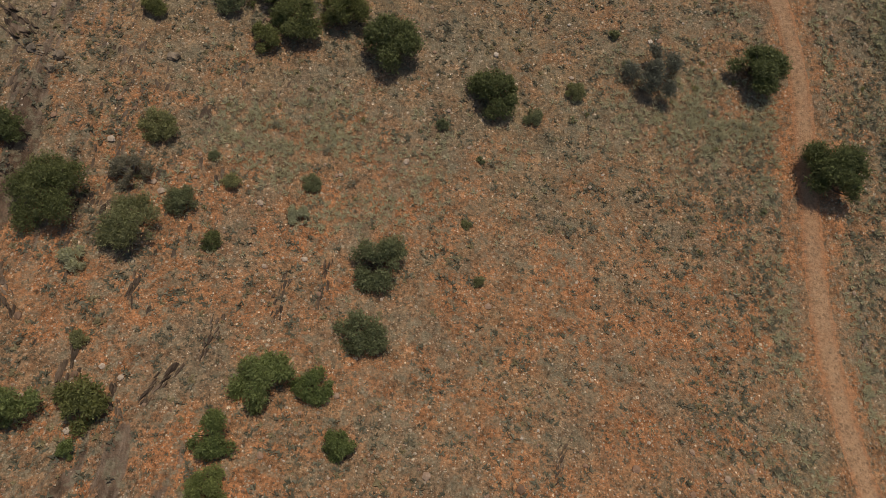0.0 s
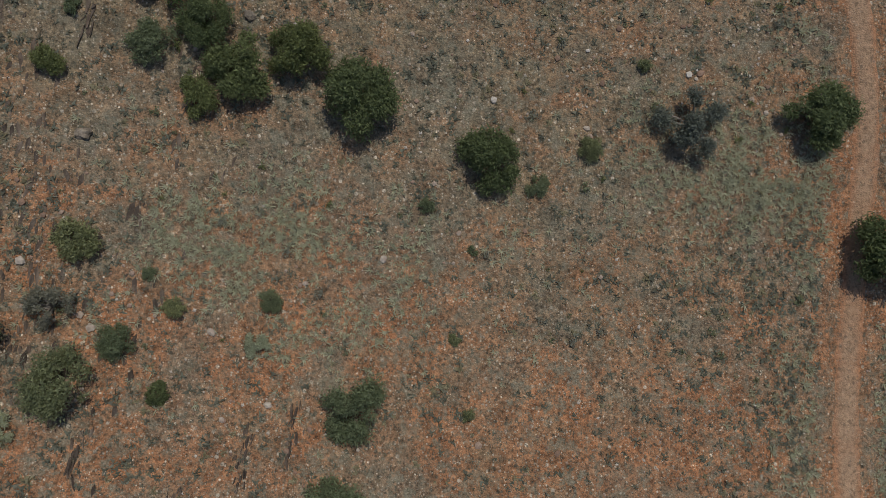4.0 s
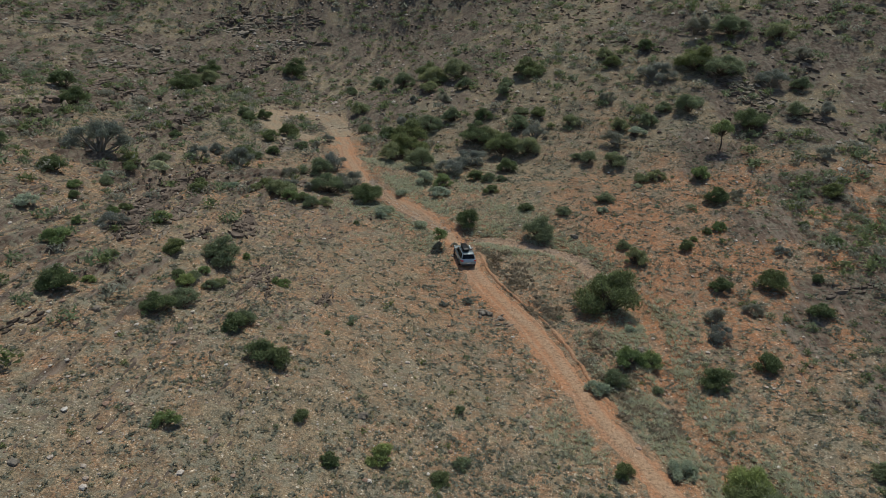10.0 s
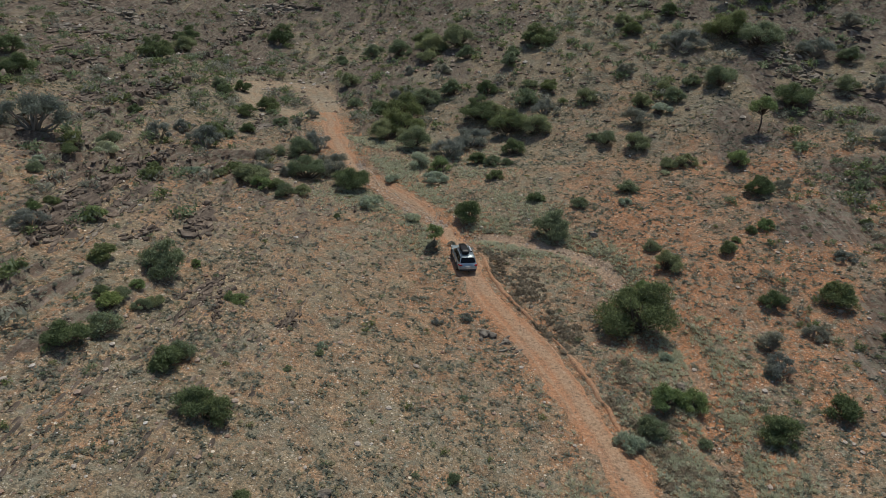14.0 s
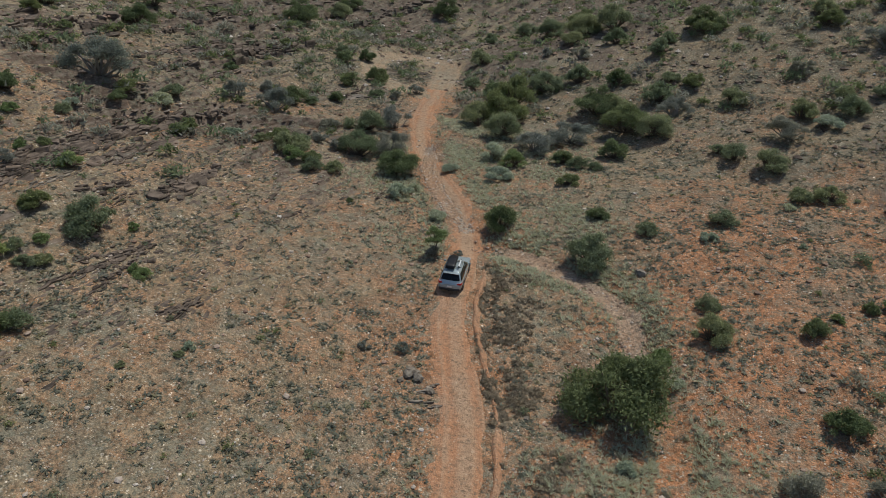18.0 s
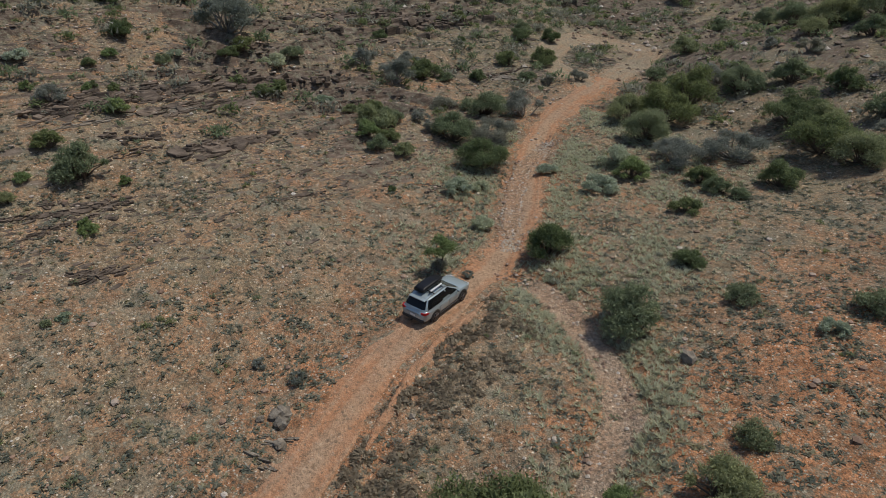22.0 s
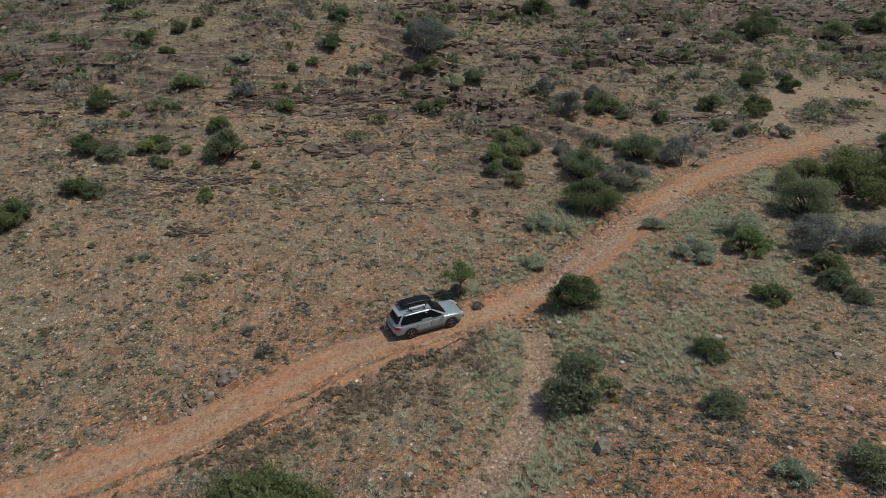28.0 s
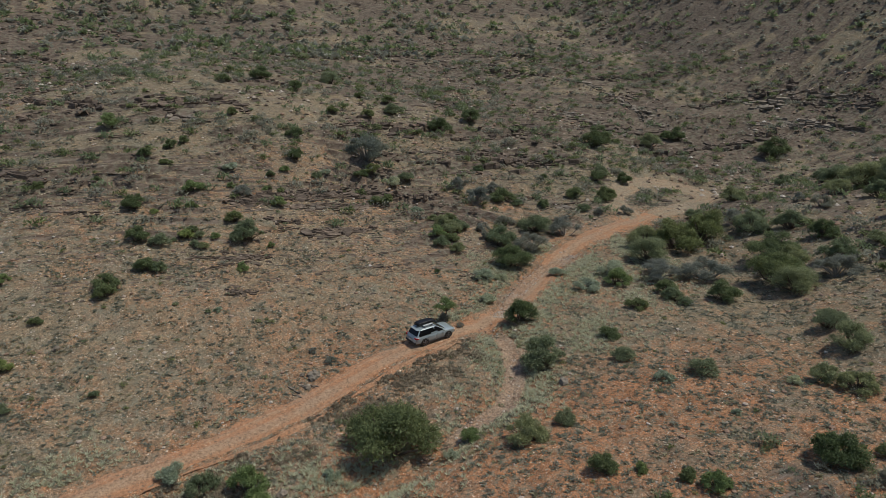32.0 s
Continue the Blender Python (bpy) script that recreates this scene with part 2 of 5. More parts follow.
M_DRYWOOD = plain("bleached dry wood", (0.26, 0.23, 0.20), 0.9)

# ---------------------------------------------------------------- lie of the land
BASE_LEVEL = 2.03
SWELLS = [
    0.05, 0.04, 0.24, 1.45, 4.62, 1.94, -2.25, -0.47, 3.61,
    0.76, 0.02, 2.03, -1.10, 4.19, 2.02, 2.65, 0.60, -3.03,
    4.89, -0.90, 4.19, 1.55, 6.10, -1.35, 0.84, -1.09, -6.24,
    10.07, -1.54, -1.82, -0.66, -3.10, -3.53, -0.11, 2.38, -0.38,
    4.25, -6.09, 2.35, 1.24, -4.13, 7.65, -2.48, 1.74, 0.42,
    -0.03, -3.50, 1.10, 0.97, 0.32, -0.98, -2.52, 4.64, 1.07,
    -0.06, -0.36, -0.01, -0.05, -0.14, -0.54, 2.25, 3.13, 0.60,
]
SWELL_X, SWELL_Y, SWELL_R = range(-96, 97, 32), range(-144, 113, 32), 27.0
TRACK = [(27, -170), (26.8, -140), (26.4, -116), (25.9, -108), (25.8, -101.5), (26.0, -94), (26.1, -88), (25.9, -83.5), (25.2, -79.5), (24.4, -76.5), (23.5, -73.5), (23.0, -68.8),
         (22.7, -64.5), (22.1, -59.5), (20.8, -52), (18.4, -44.5), (16.2, -38.5), (13.9, -31.8), (11.9, -26.7), (10.0, -20.8), (7.8, -14), (5.2, -9), (2.6, -4), (0.8, 0.5),
         (-0.4, 4.5), (-1.8, 8.7), (-3.8, 12.6), (-7.0, 17.2), (-11.4, 22.4), (-15.1, 26.8), (-18.6, 32.8), (-21.6, 40), (-23.4, 46.5), (-25.4, 53)]
LOOP = [(-24.0, 49.5), (-26.2, 56), (-28.6, 63), (-31.5, 68.6), (-36.0, 71.8), (-40.4, 71), (-42.4, 66.5), (-41.0, 60), (-38.0, 54.2), (-33.6, 49.8), (-29.0, 48.2), (-24.6, 47), (-22.6, 43.5)]
CREEK = [(24.5, -42), (21.0, -34), (18.4, -27), (18.2, -18.5), (18.9, -10.5), (17.0, -4.5), (14.8, -0.5), (13.6, 3), (10.8, 5.6), (7.5, 7.3), (4.6, 8.6), (1.3, 9.1), (-1.4, 8.8)]
WASH = [(-3.2, 11.8), (-6.3, 15.0), (-10.2, 19.6), (-12.8, 23.2), (-14.2, 26.6), (-16.0, 30)]


def curve(points, step=0.4):
    """A smooth line (Catmull-Rom) through the points, in even steps."""
    p = np.array([points[0], *points, points[-1]], float)
    out = []
    for a, b, c, d in zip(p, p[1:], p[2:], p[3:]):
        n = max(2, int(np.hypot(*(c - b)) / step))
        u = np.linspace(0, 1, n, endpoint=False)[:, None]
        out.append(0.5 * (2 * b + (c - a) * u + (2 * a - 5 * b + 4 * c - d) * u**2 + (3 * b - a - 3 * c + d) * u**3))
    return np.concatenate([*out, p[-1:]])


TRACK_LINE, LOOP_LINE, CREEK_LINE, WASH_LINE = curve(TRACK), curve(LOOP), curve(CREEK), curve(WASH)


FIELD_X, FIELD_Y, FIELDS = np.arange(-70, 56.1, 0.5), np.arange(-185, 95.1, 0.5), {}


def distance_to(line, x, y):
    """How far each place lies from a line, from a field worked out once for each line; 99 beyond its reach."""
    key = id(line)
    if key not in FIELDS:
        field = np.full((len(FIELD_Y), len(FIELD_X)), 99.0)
        for px, py in line[::2]:
            i0, i1 = np.searchsorted(FIELD_X, (px - 14, px + 14))
            j0, j1 = np.searchsorted(FIELD_Y, (py - 14, py + 14))
            block = np.hypot(FIELD_X[None, i0:i1] - px, FIELD_Y[j0:j1, None] - py)
            np.minimum(field[j0:j1, i0:i1], block, out=field[j0:j1, i0:i1])
        FIELDS[key] = field
    field = FIELDS[key]
    u, v = (x - FIELD_X[0]) / 0.5, (y - FIELD_Y[0]) / 0.5
    inside = (u > 0) & (v > 0) & (u < len(FIELD_X) - 1.001) & (v < len(FIELD_Y) - 1.001)
    u, v = np.clip(u, 0, len(FIELD_X) - 1.001), np.clip(v, 0, len(FIELD_Y) - 1.001)
    i, j = u.astype(int), v.astype(int)
    u, v = u - i, v - j
    near = (field[j, i] * (1 - u) + field[j, i + 1] * u) * (1 - v) + (field[j + 1, i] * (1 - u) + field[j + 1, i + 1] * u) * v
    return np.where(inside, near, 99.0)


def value_noise(x, y, seed=0):
    i, j = np.floor(x), np.floor(y)
    u, v = x - i, y - j
    u, v = u * u * (3 - 2 * u), v * v * (3 - 2 * v)

    def corner(a, b):
        h = np.sin(a * 127.1 + b * 311.7 + seed * 74.7) * 43758.5453
        return h - np.floor(h)

    return (corner(i, j) * (1 - u) + corner(i + 1, j) * u) * (1 - v) + (corner(i, j + 1) * (1 - u) + corner(i + 1, j + 1) * u) * v


def rockiness(x, y):
    """1 where the bedrock shows in ledges on the western slope, 0 on the flats."""
    west = np.clip((-13 - x + 0.05 * y) / 12, 0, 1)
    west = np.maximum(west, np.clip((-8.5 - x) / 7, 0, 1) * np.clip((-50 - y) / 10, 0, 1))
    patch = np.clip(value_noise(x / 11, y / 24, 5) * 3.0 - 1.1, 0, 1)
    patch = np.maximum(patch, 0.85 * np.clip((-20 - x) / 6, 0, 1) * np.clip((-55 - y) / 8, 0, 1))
    return west * (0.12 + 0.88 * patch)


def broad_height(x, y):
    z = np.full(x.shape, BASE_LEVEL)
    k = 0
    for gx in SWELL_X:
        for gy in SWELL_Y:
            z += SWELLS[k] * np.exp(-((x - gx) ** 2 + (y - gy) ** 2) / (2 * SWELL_R**2))
            k += 1
    west, east, north = np.maximum(0, -x - 40 + 0.15 * np.maximum(0, y - 40)), np.maximum(0, 0.55 * x + 0.83 * y - 36), np.maximum(0, y - 130)
    steep = 0.0011 * np.maximum(0, -x - 100) ** 2 + 0.001 * np.maximum(0, east - 60) ** 2
    return z + 0.2257 * west + 0.2574 * east + 0.35 * north + np.minimum(steep, 60)


def height(x, y):
    x, y = np.atleast_1d(np.asarray(x, float)), np.atleast_1d(np.asarray(y, float))
    z = broad_height(x, y)
    track = np.minimum(distance_to(TRACK_LINE, x, y), distance_to(LOOP_LINE, x, y))
    creek = np.minimum(distance_to(CREEK_LINE, x, y), distance_to(WASH_LINE, x, y))
    calm = np.clip((track - 1.5) / 3.0, 0, 1)
    z += calm * (0.5 * (value_noise(x / 7, y / 7, 1) - 0.5) + 0.24 * (value_noise(x / 2.3, y / 2.3, 2) - 0.5) + 0.1 * (value_noise(x / 0.9, y / 0.9, 3) - 0.5))
    far = np.clip((np.hypot(x, y) - 90) / 120, 0, 1)
    z += far * (9 * (value_noise(x / 55, y / 55, 7) - 0.5) + 3.5 * (value_noise(x / 19, y / 19, 8) - 0.5) + 1.6 * (value_noise(x / 6, y / 6, 10) - 0.5))
    hills = np.clip((np.hypot(x, y + 15) - 62) / 30, 0, 1) * calm * np.clip((y + 80) / 10, 0, 1)
    z += hills * (1.5 * np.abs(value_noise(x / 5, y / 9, 12) - 0.5) + 1.1 * (value_noise(x / 2.6, y / 3.4, 13) - 0.5) * value_noise(x / 20, y / 20, 14))
    rock = rockiness(x, y) * calm
    s = (x - 0.05 * y) / 3.4 + 2.6 * value_noise(x / 9, y / 15, 9)
    saw = s - np.floor(s)
    rock *= np.clip(value_noise(x / 6, y / 9, 27) * 2.8 - 0.8, 0, 1)
    z += rock * 1.4 * (np.where(saw < 0.84, saw, (1 - saw) / 0.16 * 0.84) - 0.4)
    z -= 0.55 * np.exp(-((creek / 1.5) ** 2))
    gully = np.exp(-(((track - 2.7) / 0.42) ** 2)) * np.clip(value_noise(y / 3.0, x / 9, 11) * 2 - 0.5, 0, 1)
    east = np.clip((x - np.interp(y, TRACK_LINE[:, 1], TRACK_LINE[:, 0])) / 1.5, 0, 1) * ((y > -36) & (y < 6))
    return z - 0.5 * gully * east


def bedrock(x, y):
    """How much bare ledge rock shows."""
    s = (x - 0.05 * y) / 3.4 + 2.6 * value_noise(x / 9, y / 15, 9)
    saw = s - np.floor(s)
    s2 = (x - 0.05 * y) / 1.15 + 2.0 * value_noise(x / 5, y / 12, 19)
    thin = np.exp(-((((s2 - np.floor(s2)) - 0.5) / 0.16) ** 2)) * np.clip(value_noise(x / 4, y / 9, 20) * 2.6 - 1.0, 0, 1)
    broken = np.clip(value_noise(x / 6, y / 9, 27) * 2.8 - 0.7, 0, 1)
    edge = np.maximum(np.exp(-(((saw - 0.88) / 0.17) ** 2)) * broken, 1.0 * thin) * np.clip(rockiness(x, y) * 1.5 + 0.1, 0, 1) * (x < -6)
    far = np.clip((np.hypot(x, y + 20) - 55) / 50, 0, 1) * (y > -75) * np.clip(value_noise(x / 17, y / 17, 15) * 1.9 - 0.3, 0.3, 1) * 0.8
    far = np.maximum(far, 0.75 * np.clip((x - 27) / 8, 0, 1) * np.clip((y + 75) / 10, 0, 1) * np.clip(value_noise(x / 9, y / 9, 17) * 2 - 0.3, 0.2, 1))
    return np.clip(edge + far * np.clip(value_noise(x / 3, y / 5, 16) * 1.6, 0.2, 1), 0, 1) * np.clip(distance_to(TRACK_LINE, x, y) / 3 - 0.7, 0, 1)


def ground_at(x, y):
    return float(height(x, y)[0])


def mesh_of(name, verts, faces, mat, smooth=False):
    """A mesh from arrays: faces all of one size."""
    me = bpy.data.meshes.new(name)
    verts, faces = np.asarray(verts, np.float32), np.asarray(faces, np.int32)
    n = faces.shape[1]
    me.vertices.add(len(verts))
    me.vertices.foreach_set("co", verts.ravel())
    me.loops.add(faces.size)
    me.loops.foreach_set("vertex_index", faces.ravel())
    me.polygons.add(len(faces))
    me.polygons.foreach_set("loop_start", np.arange(0, faces.size, n, dtype=np.int32))
    me.polygons.foreach_set("use_smooth", np.full(len(faces), smooth))
    me.update(calc_edges=True)
    me.materials.append(mat)
    return me


def grid_faces(rows, cols):
    i = np.arange(rows * cols).reshape(rows, cols)
    return np.stack([i[:-1, :-1], i[:-1, 1:], i[1:, 1:], i[1:, :-1]], -1).reshape(-1, 4)


def graded(lo, hi, step, reach):
    core = np.arange(lo, hi + step / 2, step)
    out, d = [], step
    while sum(out) < reach:
        d *= 1.045
        out.append(d)
    tail = np.cumsum(out)
    return np.concatenate([core[0] - tail[::-1], core, core[-1] + tail])


def redness(x, y):
    r = 0.34 + 0.3 * np.clip((-83 - y) / 18, 0, 1) * np.clip((x + 31) / 9, 0, 1) * np.clip((23 - x) / 4, 0, 1)
    r += 0.4 * np.clip((x - 10) / 6, 0, 1) * np.clip((y + 24) / 10, 0, 1) * np.clip((34 - y) / 12, 0, 1)
    r -= 0.35 * np.clip((np.hypot(x, y) - 45) / 40, 0, 1) * (y > -40)
    r += 0.3 * np.exp(-((np.minimum(distance_to(TRACK_LINE, x, y), distance_to(CREEK_LINE, x, y)) / 4.5) ** 2))
    r += 0.1 * np.clip((6 - x) / 8, 0, 1) * np.clip((y + 40) / 20, 0, 1) * np.clip((45 - y) / 15, 0, 1) * np.clip((x + 45) / 10, 0, 1)
    return np.clip(r, 0, 1)


def add_redness(me, x, y):
    at = me.attributes.new("redness", "FLOAT", "POINT")
    at.data.foreach_set("value", redness(x, y).astype(np.float32))
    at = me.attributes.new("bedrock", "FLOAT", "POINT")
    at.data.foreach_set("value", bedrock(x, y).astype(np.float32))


gx, gy = np.meshgrid(graded(-62, 52, 0.5, 900), graded(-142, 72, 0.5, 900))
gx, gy = gx.ravel(), gy.ravel()
cols = len(graded(-62, 52, 0.5, 900))
ground_mesh = mesh_of("ground", np.stack([gx, gy, height(gx, gy)], -1), grid_faces(len(gx) // cols, cols), M_GROUND, True)
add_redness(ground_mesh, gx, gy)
tagged(new("ground", ground_mesh), "stony red desert hillside with grey gravel patches", "ground", kind="structure")


def ribbon(name, line, half, mat, label, crown, ruts=0.0, seed=0, gully=None):
    """A strip of bare earth along a line, its edges dipping unevenly under the ground."""
    d = np.gradient(line, axis=0)
    d /= np.hypot(d[:, 0], d[:, 1])[:, None]
    side = np.stack([d[:, 1], -d[:, 0]], -1)
    u = np.linspace(-1, 1, 33)
    w = half(line[:, 1]) * (1 + 0.3 * (value_noise(np.arange(len(line)) / 9.0, np.zeros(len(line)), seed) - 0.5))
    x = line[:, 0, None] + side[:, 0, None] * u * w[:, None]
    y = line[:, 1, None] + side[:, 1, None] * u * w[:, None]
    off = u * w[:, None]
    z = height(x.ravel(), y.ravel()).reshape(x.shape)
    edge = np.abs(u)
    z += (crown + 0.07) * np.clip((1 - edge) / 0.45, 0, 1) - 0.1
    z += (0.16 * (value_noise(x / 0.9, y / 0.9, seed + 3) - 0.5) + 0.1 * (value_noise(x / 0.35, y / 0.35, seed + 5) - 0.5)) * (0.12 + edge**2)
    rut = np.exp(-(((off - 0.78) / 0.3) ** 2)) + np.exp(-(((off + 0.78) / 0.3) ** 2))
    z -= ruts * rut
    if gully is not None:
        lo, hi, at = gully
        on = np.clip((y - lo) / 4, 0, 1) * np.clip((hi - y) / 4, 0, 1)
        centre = at + 0.7 * (value_noise(y / 4.5, np.zeros_like(y), 31) - 0.5) + 0.3 * (value_noise(y / 1.3, np.zeros_like(y), 32) - 0.5)
        deep = np.clip(value_noise(y / 2.4, np.ones_like(y), 33) * 2.2 - 0.5, 0.1, 1)
        z -= on * 0.62 * deep * np.exp(-(((off - centre) / 0.22) ** 4))
        z += on * 0.2 * np.exp(-(((off - centre - 0.48) / 0.25) ** 2))
    fade = np.clip(np.minimum(np.arange(len(line)), np.arange(len(line))[::-1]) / 8.0, 0, 1)[:, None]
    z -= 0.25 * (1 - fade)
    me = mesh_of(name, np.stack([x, y, z], -1).reshape(-1, 3), grid_faces(len(line), 33), mat, True)
    red = np.clip(0.25 + 0.5 * rut + 0.4 * (edge > 0.6), 0, 1) if ruts else np.full(x.shape, 0.5)
    at = me.attributes.new("redness", "FLOAT", "POINT")
    at.data.foreach_set("value", red.ravel().astype(np.float32))
    return tagged(new(name, me), label, name.replace("_", " "), kind="structure")


ribbon("dirt_track", TRACK_LINE, lambda y: np.interp(y, [-75, -55, -35, -20, -12, 2, 8, 14, 40], [1.3, 1.35, 1.45, 1.75, 2.2, 2.2, 1.7, 1.6, 1.9]), M_TRACK, "rutted red dirt vehicle track over the desert flat", 0.12, 0.06, 1, (-30, 7, 1.45))
ribbon("turning_loop", LOOP_LINE, lambda y: 2.6 + 0 * y, M_LOOP, "worn earth turning loop at the end of the track", 0.12, 0.03, 4)
ribbon("creek_bed", CREEK_LINE[CREEK_LINE[:, 1] > -5.5], lambda y: np.interp(y, [-6, -2, 2, 9, 12], [0.7, 1.0, 1.3, 1.3, 1.1]), M_GRAVEL, "dry gravel creek bed beside the track", 0.14, 0.0, 8)
ribbon("stony_wash", WASH_LINE, lambda y: 0.95 + 0 * y, M_WASH, "pale stony wash beside the track", 0.2, 0.0, 9)

# ---------------------------------------------------------------- parts


def part(name, bm, mat, parent, label="", smooth=True):
    me = bpy.data.meshes.new(name)
    bm.to_mesh(me)
    bm.free()
    for p in me.polygons:
        p.use_smooth = smooth
    me.materials.append(mat)
    ob = new(name, me)
    ob.parent = parent
    return tagged(ob, label) if label else ob


def add_tube(bm, points, radii, sides=6):
    """A tapered tube along points."""
    rings = []
    for n, (p, r) in enumerate(zip(points, radii)):
        a, b = points[max(0, n - 1)], points[min(len(points) - 1, n + 1)]
        q = (b - a).to_track_quat("Z", "Y")
        rings.append([bm.verts.new(p + q @ Vector((r * math.cos(2 * math.pi * k / sides), r * math.sin(2 * math.pi * k / sides), 0))) for k in range(sides)])
    for lo, hi in zip(rings, rings[1:]):
        for k in range(sides):
            bm.faces.new((lo[k], lo[(k + 1) % sides], hi[(k + 1) % sides], hi[k]))
    bm.faces.new(rings[-1])
    bm.faces.new(rings[0][::-1])


# ---------------------------------------------------------------- the parked car
M_PAINT = plain("dusty silver grey car paint", (0.36, 0.42, 0.44), 0.26, 0.3, 0.5, 0.08, 3.0, 0.8)
M_GLASS = plain("dark tinted car glass", (0.007, 0.008, 0.01), 0.12, 0.0, 0.3, 0.1, 2.0)
M_BLACK = plain("black moulded plastic", (0.009, 0.009, 0.011), 0.38, 0.0, 0.3, 0.2, 8.0)
M_CLAD = plain("dusty dark grey plastic cladding", (0.05, 0.047, 0.045), 0.7, 0.0, 0.3, 0.3, 6.0)
M_RUBBER = plain("dusty tyre rubber", (0.035, 0.031, 0.028), 0.9, 0.0, 0.2, 0.3, 10.0)
M_ALLOY = plain("grey alloy wheel metal", (0.2, 0.2, 0.205), 0.4, 0.9, 0.5, 0.1, 10.0)
M_RED_LENS = plain("red tail lamp lens", (0.42, 0.015, 0.02), 0.15, 0.0, 0.5, 0.15, 10.0)
M_CLEAR_LENS = plain("clear head lamp lens", (0.6, 0.62, 0.64), 0.1, 0.2, 0.6, 0.1, 10.0)
M_AWNING = plain("pale grey rolled awning cover", (0.62, 0.63, 0.64), 0.6, 0.0, 0.3, 0.08, 5.0)
M_PLATE = plain("white plate", (0.6, 0.6, 0.58), 0.5)

BODY = [  # y, half width, floor, top
    (-2.43, 0.70, 0.46, 0.80), (-2.38, 0.86, 0.40, 1.02), (-2.2, 0.93, 0.33, 1.10), (-1.6, 0.955, 0.27, 1.11), (-0.6, 0.96, 0.25, 1.08), (0.5, 0.96, 0.25, 1.05),
    (1.05, 0.955, 0.26, 1.06), (1.5, 0.95, 0.28, 1.03), (1.95, 0.925, 0.32, 0.97), (2.25, 0.86, 0.37, 0.88), (2.38, 0.74, 0.41, 0.79), (2.43, 0.58, 0.46, 0.70)]


def body_section(y):
    ys = [s[0] for s in BODY]
    return [float(np.interp(y, ys, [s[k] for s in BODY])) for k in (1, 2, 3)]


def body_x(y, z, n=5.0):
    hw, lo, hi = body_section(y)
    t = min(0.98, abs((z - (lo + hi) / 2) / ((hi - lo) / 2)))
    return hw * (1 - t**n) ** (1 / n)


def add_box(bm, centre, size, bevel=0.0, turn=None):
    made = bmesh.ops.create_cube(bm, size=1.0)["verts"]
    for v in made:
        v.co = Vector((v.co.x * size[0], v.co.y * size[1], v.co.z * size[2]))
    if bevel:
        edges = {e for v in made for e in v.link_edges}
        made = bmesh.ops.bevel(bm, geom=list(edges), offset=bevel, segments=2, affect="EDGES", profile=0.6)["verts"]
    m = Matrix.Translation(centre) @ (turn.to_matrix().to_4x4() if turn else Matrix())
    for v in set(made):
        v.co = m @ v.co
    return bm


def box(centre, size, bevel=0.0, turn=None):
    return add_box(bmesh.new(), centre, size, bevel, turn)


def cylinder(centre, axis, radius, length, segs=24, bevel=0.0, radius2=None):
    bm = bmesh.new()
    bmesh.ops.create_cone(bm, cap_ends=True, segments=segs, radius1=radius, radius2=radius if radius2 is None else radius2, depth=length)
    if bevel:
        rim = [e for e in bm.edges if abs(e.verts[0].co.z - e.verts[1].co.z) < 1e-6]
        bmesh.ops.bevel(bm, geom=rim, offset=bevel, segments=3, affect="EDGES", profile=0.5)
    q = Vector(axis).to_track_quat("Z", "Y").to_matrix().to_4x4()
    bm.transform(Matrix.Translation(centre) @ q)
    return bm


def loft(rings, caps=True):
    bm = bmesh.new()
    rows = [[bm.verts.new(p) for p in ring] for ring in rings]
    for a, b in zip(rows, rows[1:]):
        for k in range(len(a)):
            bm.faces.new((a[k], a[(k + 1) % len(a)], b[(k + 1) % len(a)], b[k]))
    if caps:
        bm.faces.new(rows[0][::-1])
        bm.faces.new(rows[-1])
    bmesh.ops.recalc_face_normals(bm, faces=bm.faces)
    return bm


def oval(n, count=48):
    out = []
    for k in range(count):
        a = 2 * math.pi * k / count
        c, s = math.cos(a), math.sin(a)
        out.append((math.copysign(abs(c) ** (2 / n), c), math.copysign(abs(s) ** (2 / n), s)))
    return out


def patch(surface, us, vs, mat, name, parent, label="", thick=0.012):
    """A curved panel on a surface given as a function of two numbers, with a rim folded inwards."""
    bm = bmesh.new()
    rows = [[bm.verts.new(surface(u, v, 0.0)) for u in us] for v in vs]
    for a, b in zip(rows, rows[1:]):
        for k in range(len(a) - 1):
            bm.faces.new((a[k], a[k + 1], b[k + 1], b[k]))
    rim = [rows[0], [r[-1] for r in rows], rows[-1][::-1], [r[0] for r in rows][::-1]]
    ids = [[(u, vs[0]) for u in us], [(us[-1], v) for v in vs], [(u, vs[-1]) for u in us][::-1], [(us[0], v) for v in vs][::-1]]
    for line, at in zip(rim, ids):
        inner = [bm.verts.new(surface(u, v, -thick)) for u, v in at]
        for k in range(len(line) - 1):
            bm.faces.new((line[k], inner[k], inner[k + 1], line[k + 1]))
    bmesh.ops.recalc_face_normals(bm, faces=bm.faces)
    return part(name, bm, mat, parent, label)


